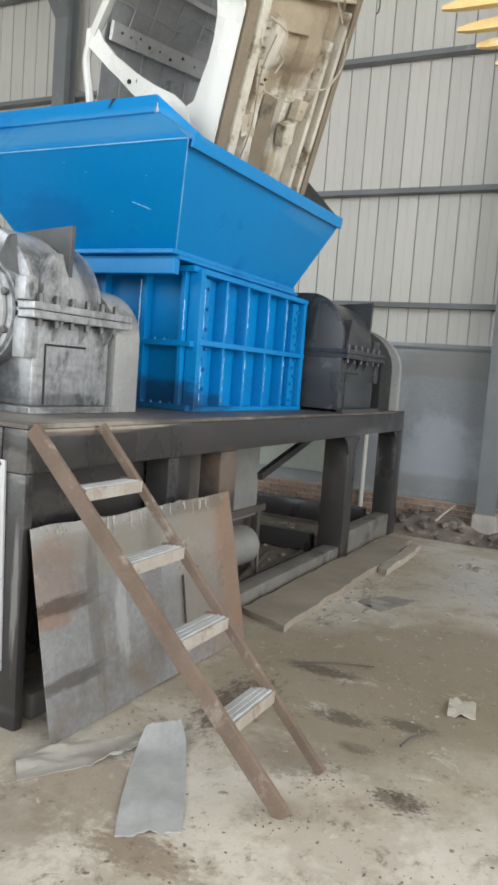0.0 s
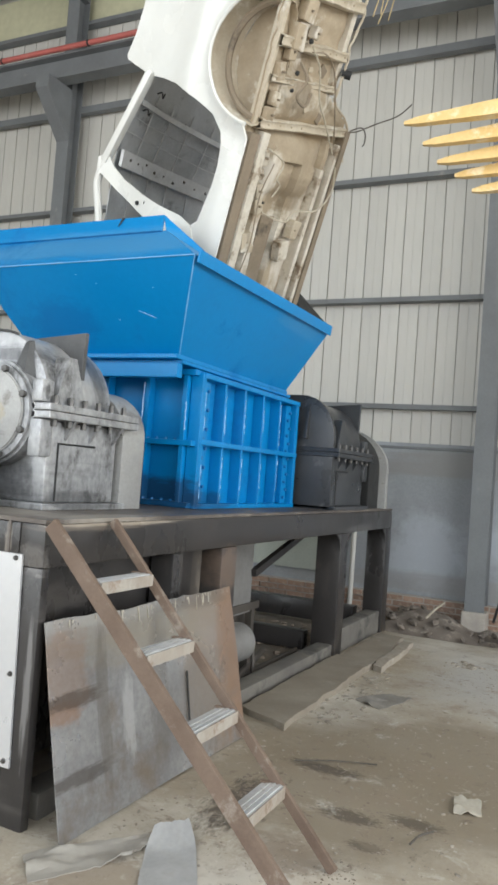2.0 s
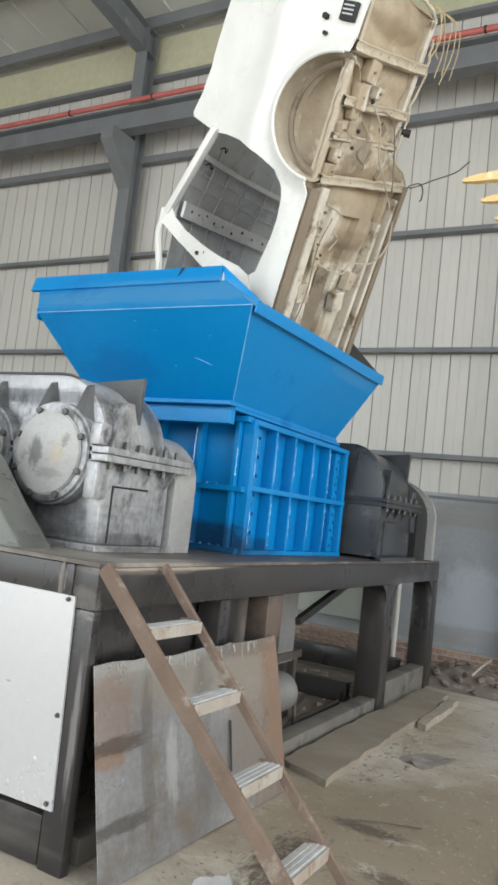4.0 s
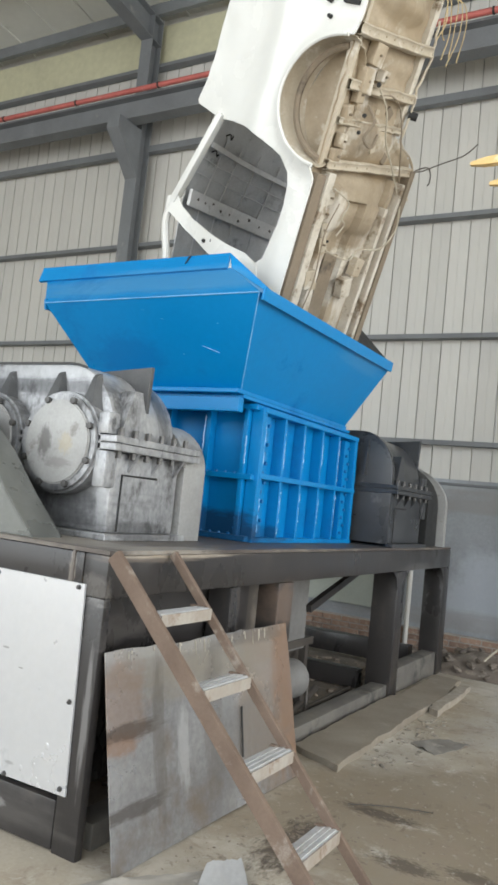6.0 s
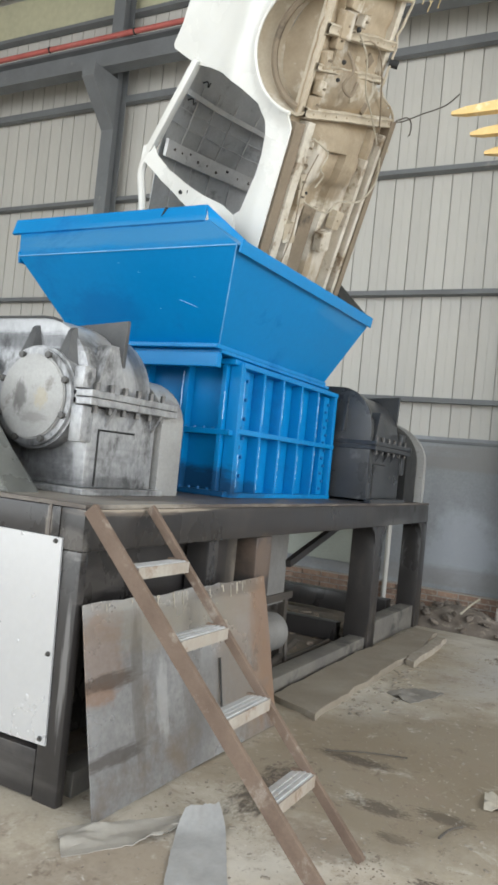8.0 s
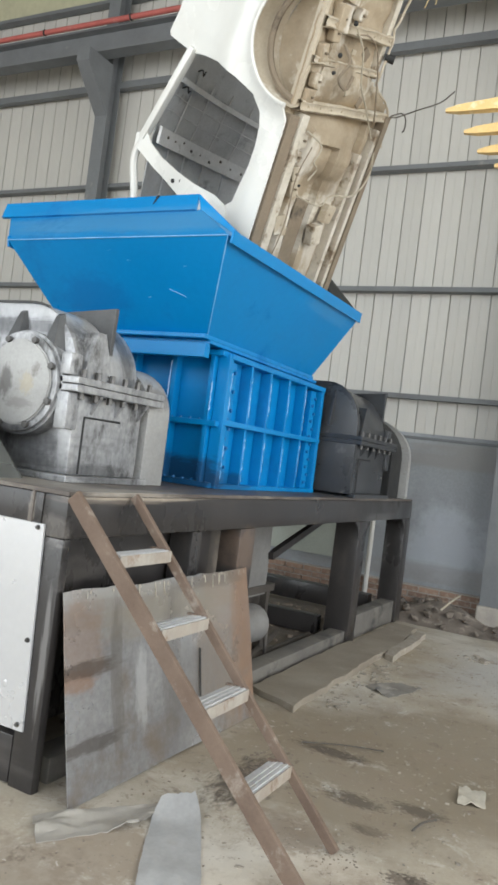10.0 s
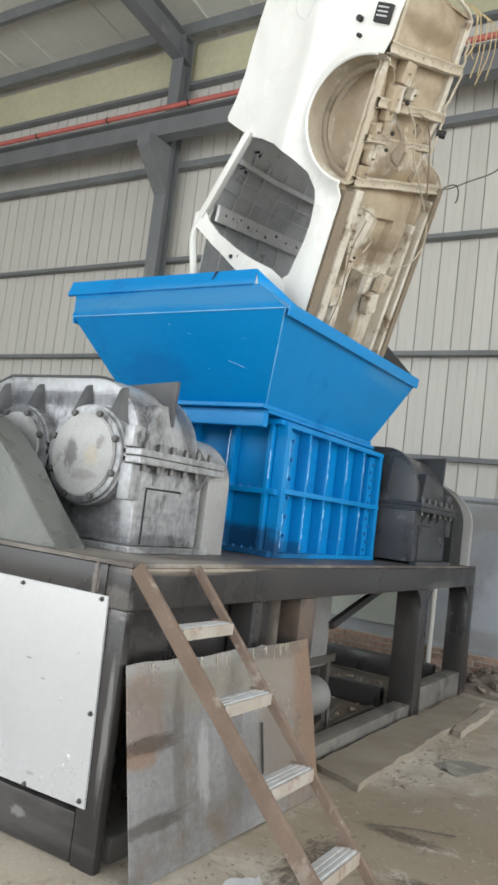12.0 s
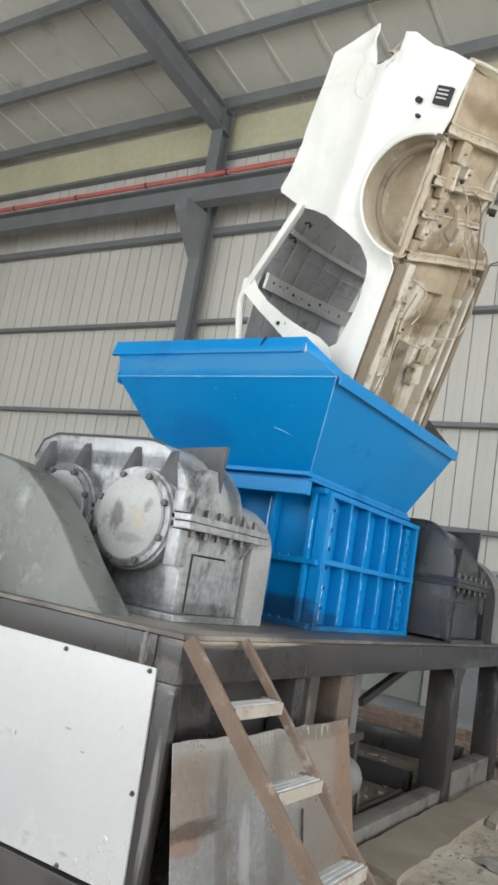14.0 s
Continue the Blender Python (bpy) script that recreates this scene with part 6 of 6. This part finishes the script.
build_scatter("dirt_patch", "oily dark dirt below the ladder", "dirt", M_DEBRIS, 60, near(0.85, -0.55, 0.16, 0.09), lambda r: r.uniform(0.004, 0.014), 6, 0.12)
build_scatter("dirt_patch", "dark dirt around the rubber flap", "dirt", M_DEBRIS, 40, near(-0.32, -0.88, 0.10, 0.12), lambda r: r.uniform(0.003, 0.009), 7, 0.12)
build_scatter("dirt_patch", "swarf and scraps beside the ladder feet", "dirt", M_DEBRIS, 40, near(0.36, -1.16, 0.07, 0.06), lambda r: r.uniform(0.002, 0.006), 8, 0.3)
build_scatter("dirt_patch", "swarf and scraps beside the ladder feet", "dirt", M_DEBRIS, 40, near(0.03, -1.17, 0.07, 0.06), lambda r: r.uniform(0.002, 0.006), 9, 0.3)
build_scatter("scrap_chips", "pale chips of scrap beside the concrete board", "debris", M_CRUMB, 80, lambda r: (r.uniform(2.0, 3.6), r.gauss(-0.5, 0.07)), lambda r: r.uniform(0.006, 0.018), 10)
build_scatter("scrap_chips", "small heap of pale scrap on the floor", "debris", M_CRUMB, 26, near(4.3, -1.05, 0.05, 0.10), lambda r: r.uniform(0.01, 0.025), 11)
build_scatter("dust_heap", "dirt and shredded scrap under the machine", "debris", M_DEBRIS, 500, lambda r: (r.uniform(0.4, 5.0), r.uniform(0.2, 1.9)), lambda r: r.uniform(0.01, 0.04), 12)


def build_stick(p, q, r, material, label):
    bm = B()
    tube(bm, wavy([p, Vector(p).lerp(Vector(q), 0.5) + Vector((0.02, 0.01, 0.0)), q]), r, 6)
    tagged(part("stick", bm, material), label, "stick", "loose sticks")


build_stick((1.35, -0.62, 0.012), (1.56, -1.0, 0.012), 0.004, M_DARKSTEEL, "thin dark stick lying on the floor")
build_stick((0.95, -1.42, 0.012), (0.78, -1.36, 0.012), 0.005, M_DARKSTEEL, "thin dark stick lying on the floor")
build_stick((5.52, -0.38, 0.14), (5.60, -0.54, 0.31), 0.011, M_WIRE, "pale broken stick leaning on the rubble")


def build_rubble():
    me = [chunk_mesh("rubble_piece", k, M_RUBBLE) for k in range(5)]
    r = random.Random(9)
    heap = thing("rubble_heap", "heap of broken brick and dirt along the wall", "rubble")
    bm = B()
    n = 30
    rows = []
    for i in range(n + 1):
        x = 5.55 + 0.95 * i / n
        row = []
        for j in range(91):
            y = -3.2 + 5.6 * j / 90
            h = (0.085 + 0.16 * math.exp(-((y + 0.25) / 0.45) ** 2) + 0.10 * fbm(y * 0.9, 2)) * max(0, math.sin(math.pi * min(1, max(0, (x - 5.55) / 1.1)))) ** 0.8 + 0.03 * fbm(x * 6, y * 6)
            row.append(bm.verts.new((x, y, ground_z(x, y) - 0.02 + max(0.0, h))))
        rows.append(row)
    for p, q in zip(rows, rows[1:]):
        for j in range(90):
            bm.faces.new((p[j], q[j], q[j + 1], p[j + 1]))
    part("dirt_bank", bm, M_RUBBLE, heap, smooth=60)
    for k in range(170):
        x, y = 5.55 + abs(r.gauss(0, 0.32)), r.uniform(-3.0, 2.2)
        if x > 6.4 or (5.9 < x and -1.0 < y < -0.5):
            continue
        s = r.uniform(0.02, 0.075)
        h = (0.10 + 0.14 * math.exp(-((y + 0.25) / 0.45) ** 2)) * max(0, math.sin(math.pi * min(1, (x - 5.55) / 1.1))) ** 0.8
        piece("rubble_piece", me[k % 5], heap, pose(x, y, ground_z(x, y) + h + s * 0.1, r.uniform(-30, 30), r.uniform(-30, 30), r.uniform(0, 360)) @ Matrix.Diagonal((s, s, s, 1)))


build_rubble()


def build_brick_footing():
    """Low brick footing along the foot of the back wall, with single bricks."""
    foot = thing("brick_footing", "low footing of reddish bricks along the wall", "brickwork", kind="structure")
    bm = B()
    box(bm, WALL_X - 0.125, WALL_X - 0.021, -6.5, 6.0, -0.2, 0.22)
    part("mortar_core", bm, M_MORTAR, foot)
    bm = B()
    box(bm, -0.055, 0.055, -0.112, 0.112, -0.026, 0.026, 0.005)
    me = bpy.data.meshes.new("brick")
    bm.to_mesh(me)
    bm.free()
    me.materials.append(M_BRICK)
    r = random.Random(3)
    for row in range(5):
        z = -0.08 + 0.066 * row
        y = -3.4 + (0.12 if row % 2 else 0)
        while y < 4.6:
            piece("brick", me, foot, pose(WALL_X - 0.085 + r.uniform(-0.006, 0.006), y, z, 0, 0, r.uniform(-1.5, 1.5)))
            y += 0.24
    return foot


build_brick_footing()


def build_wall_fittings():
    bm = B()
    box(bm, WALL_X - 0.045, WALL_X - 0.021, 1.15, 3.2, 0.36, 1.86, 0.006)
    b = tagged(part("infill_board", bm, M_BOARD), "pale greenish board on the lower wall", "board")
    for y in (1.1, 3.25):
        bm = B()
        box(bm, WALL_X - 0.075, WALL_X - 0.022, y - 0.045, y + 0.045, 0.34, 1.88, 0.006)
        part("frame_post", bm, M_CLAD, b)
    bm = B()
    rod(bm, (WALL_X - 0.16, 0.70, 0.0), (WALL_X - 0.16, 0.70, 1.2), 0.03, seg=12)
    tagged(part("downpipe", bm, M_CLAD, smooth=True), "pale plastic pipe standing by the wall", "pipe")
    bm = B()
    tube(bm, wavy([(6.2, -0.95, 0.08), (6.15, -1.05, 0.40), (6.12, -1.2, 0.44), (6.1, -1.32, 0.31), (6.05, -1.5, 0.34), (6.0, -1.7, 0.48), (6.0, -2.0, 0.38), (6.05, -2.4, 0.05)]), 0.014, 8)
    tube(bm, wavy([(6.2, -1.0, 0.28), (6.1, -1.2, 0.28), (6.05, -1.4, 0.42), (6.02, -1.7, 0.33), (6.0, -2.1, 0.3)]), 0.012, 8)
    tagged(part("black_hose", bm, M_BLACK, smooth=True), "looped black hose lying on the rubble", "hose")


build_wall_fittings()
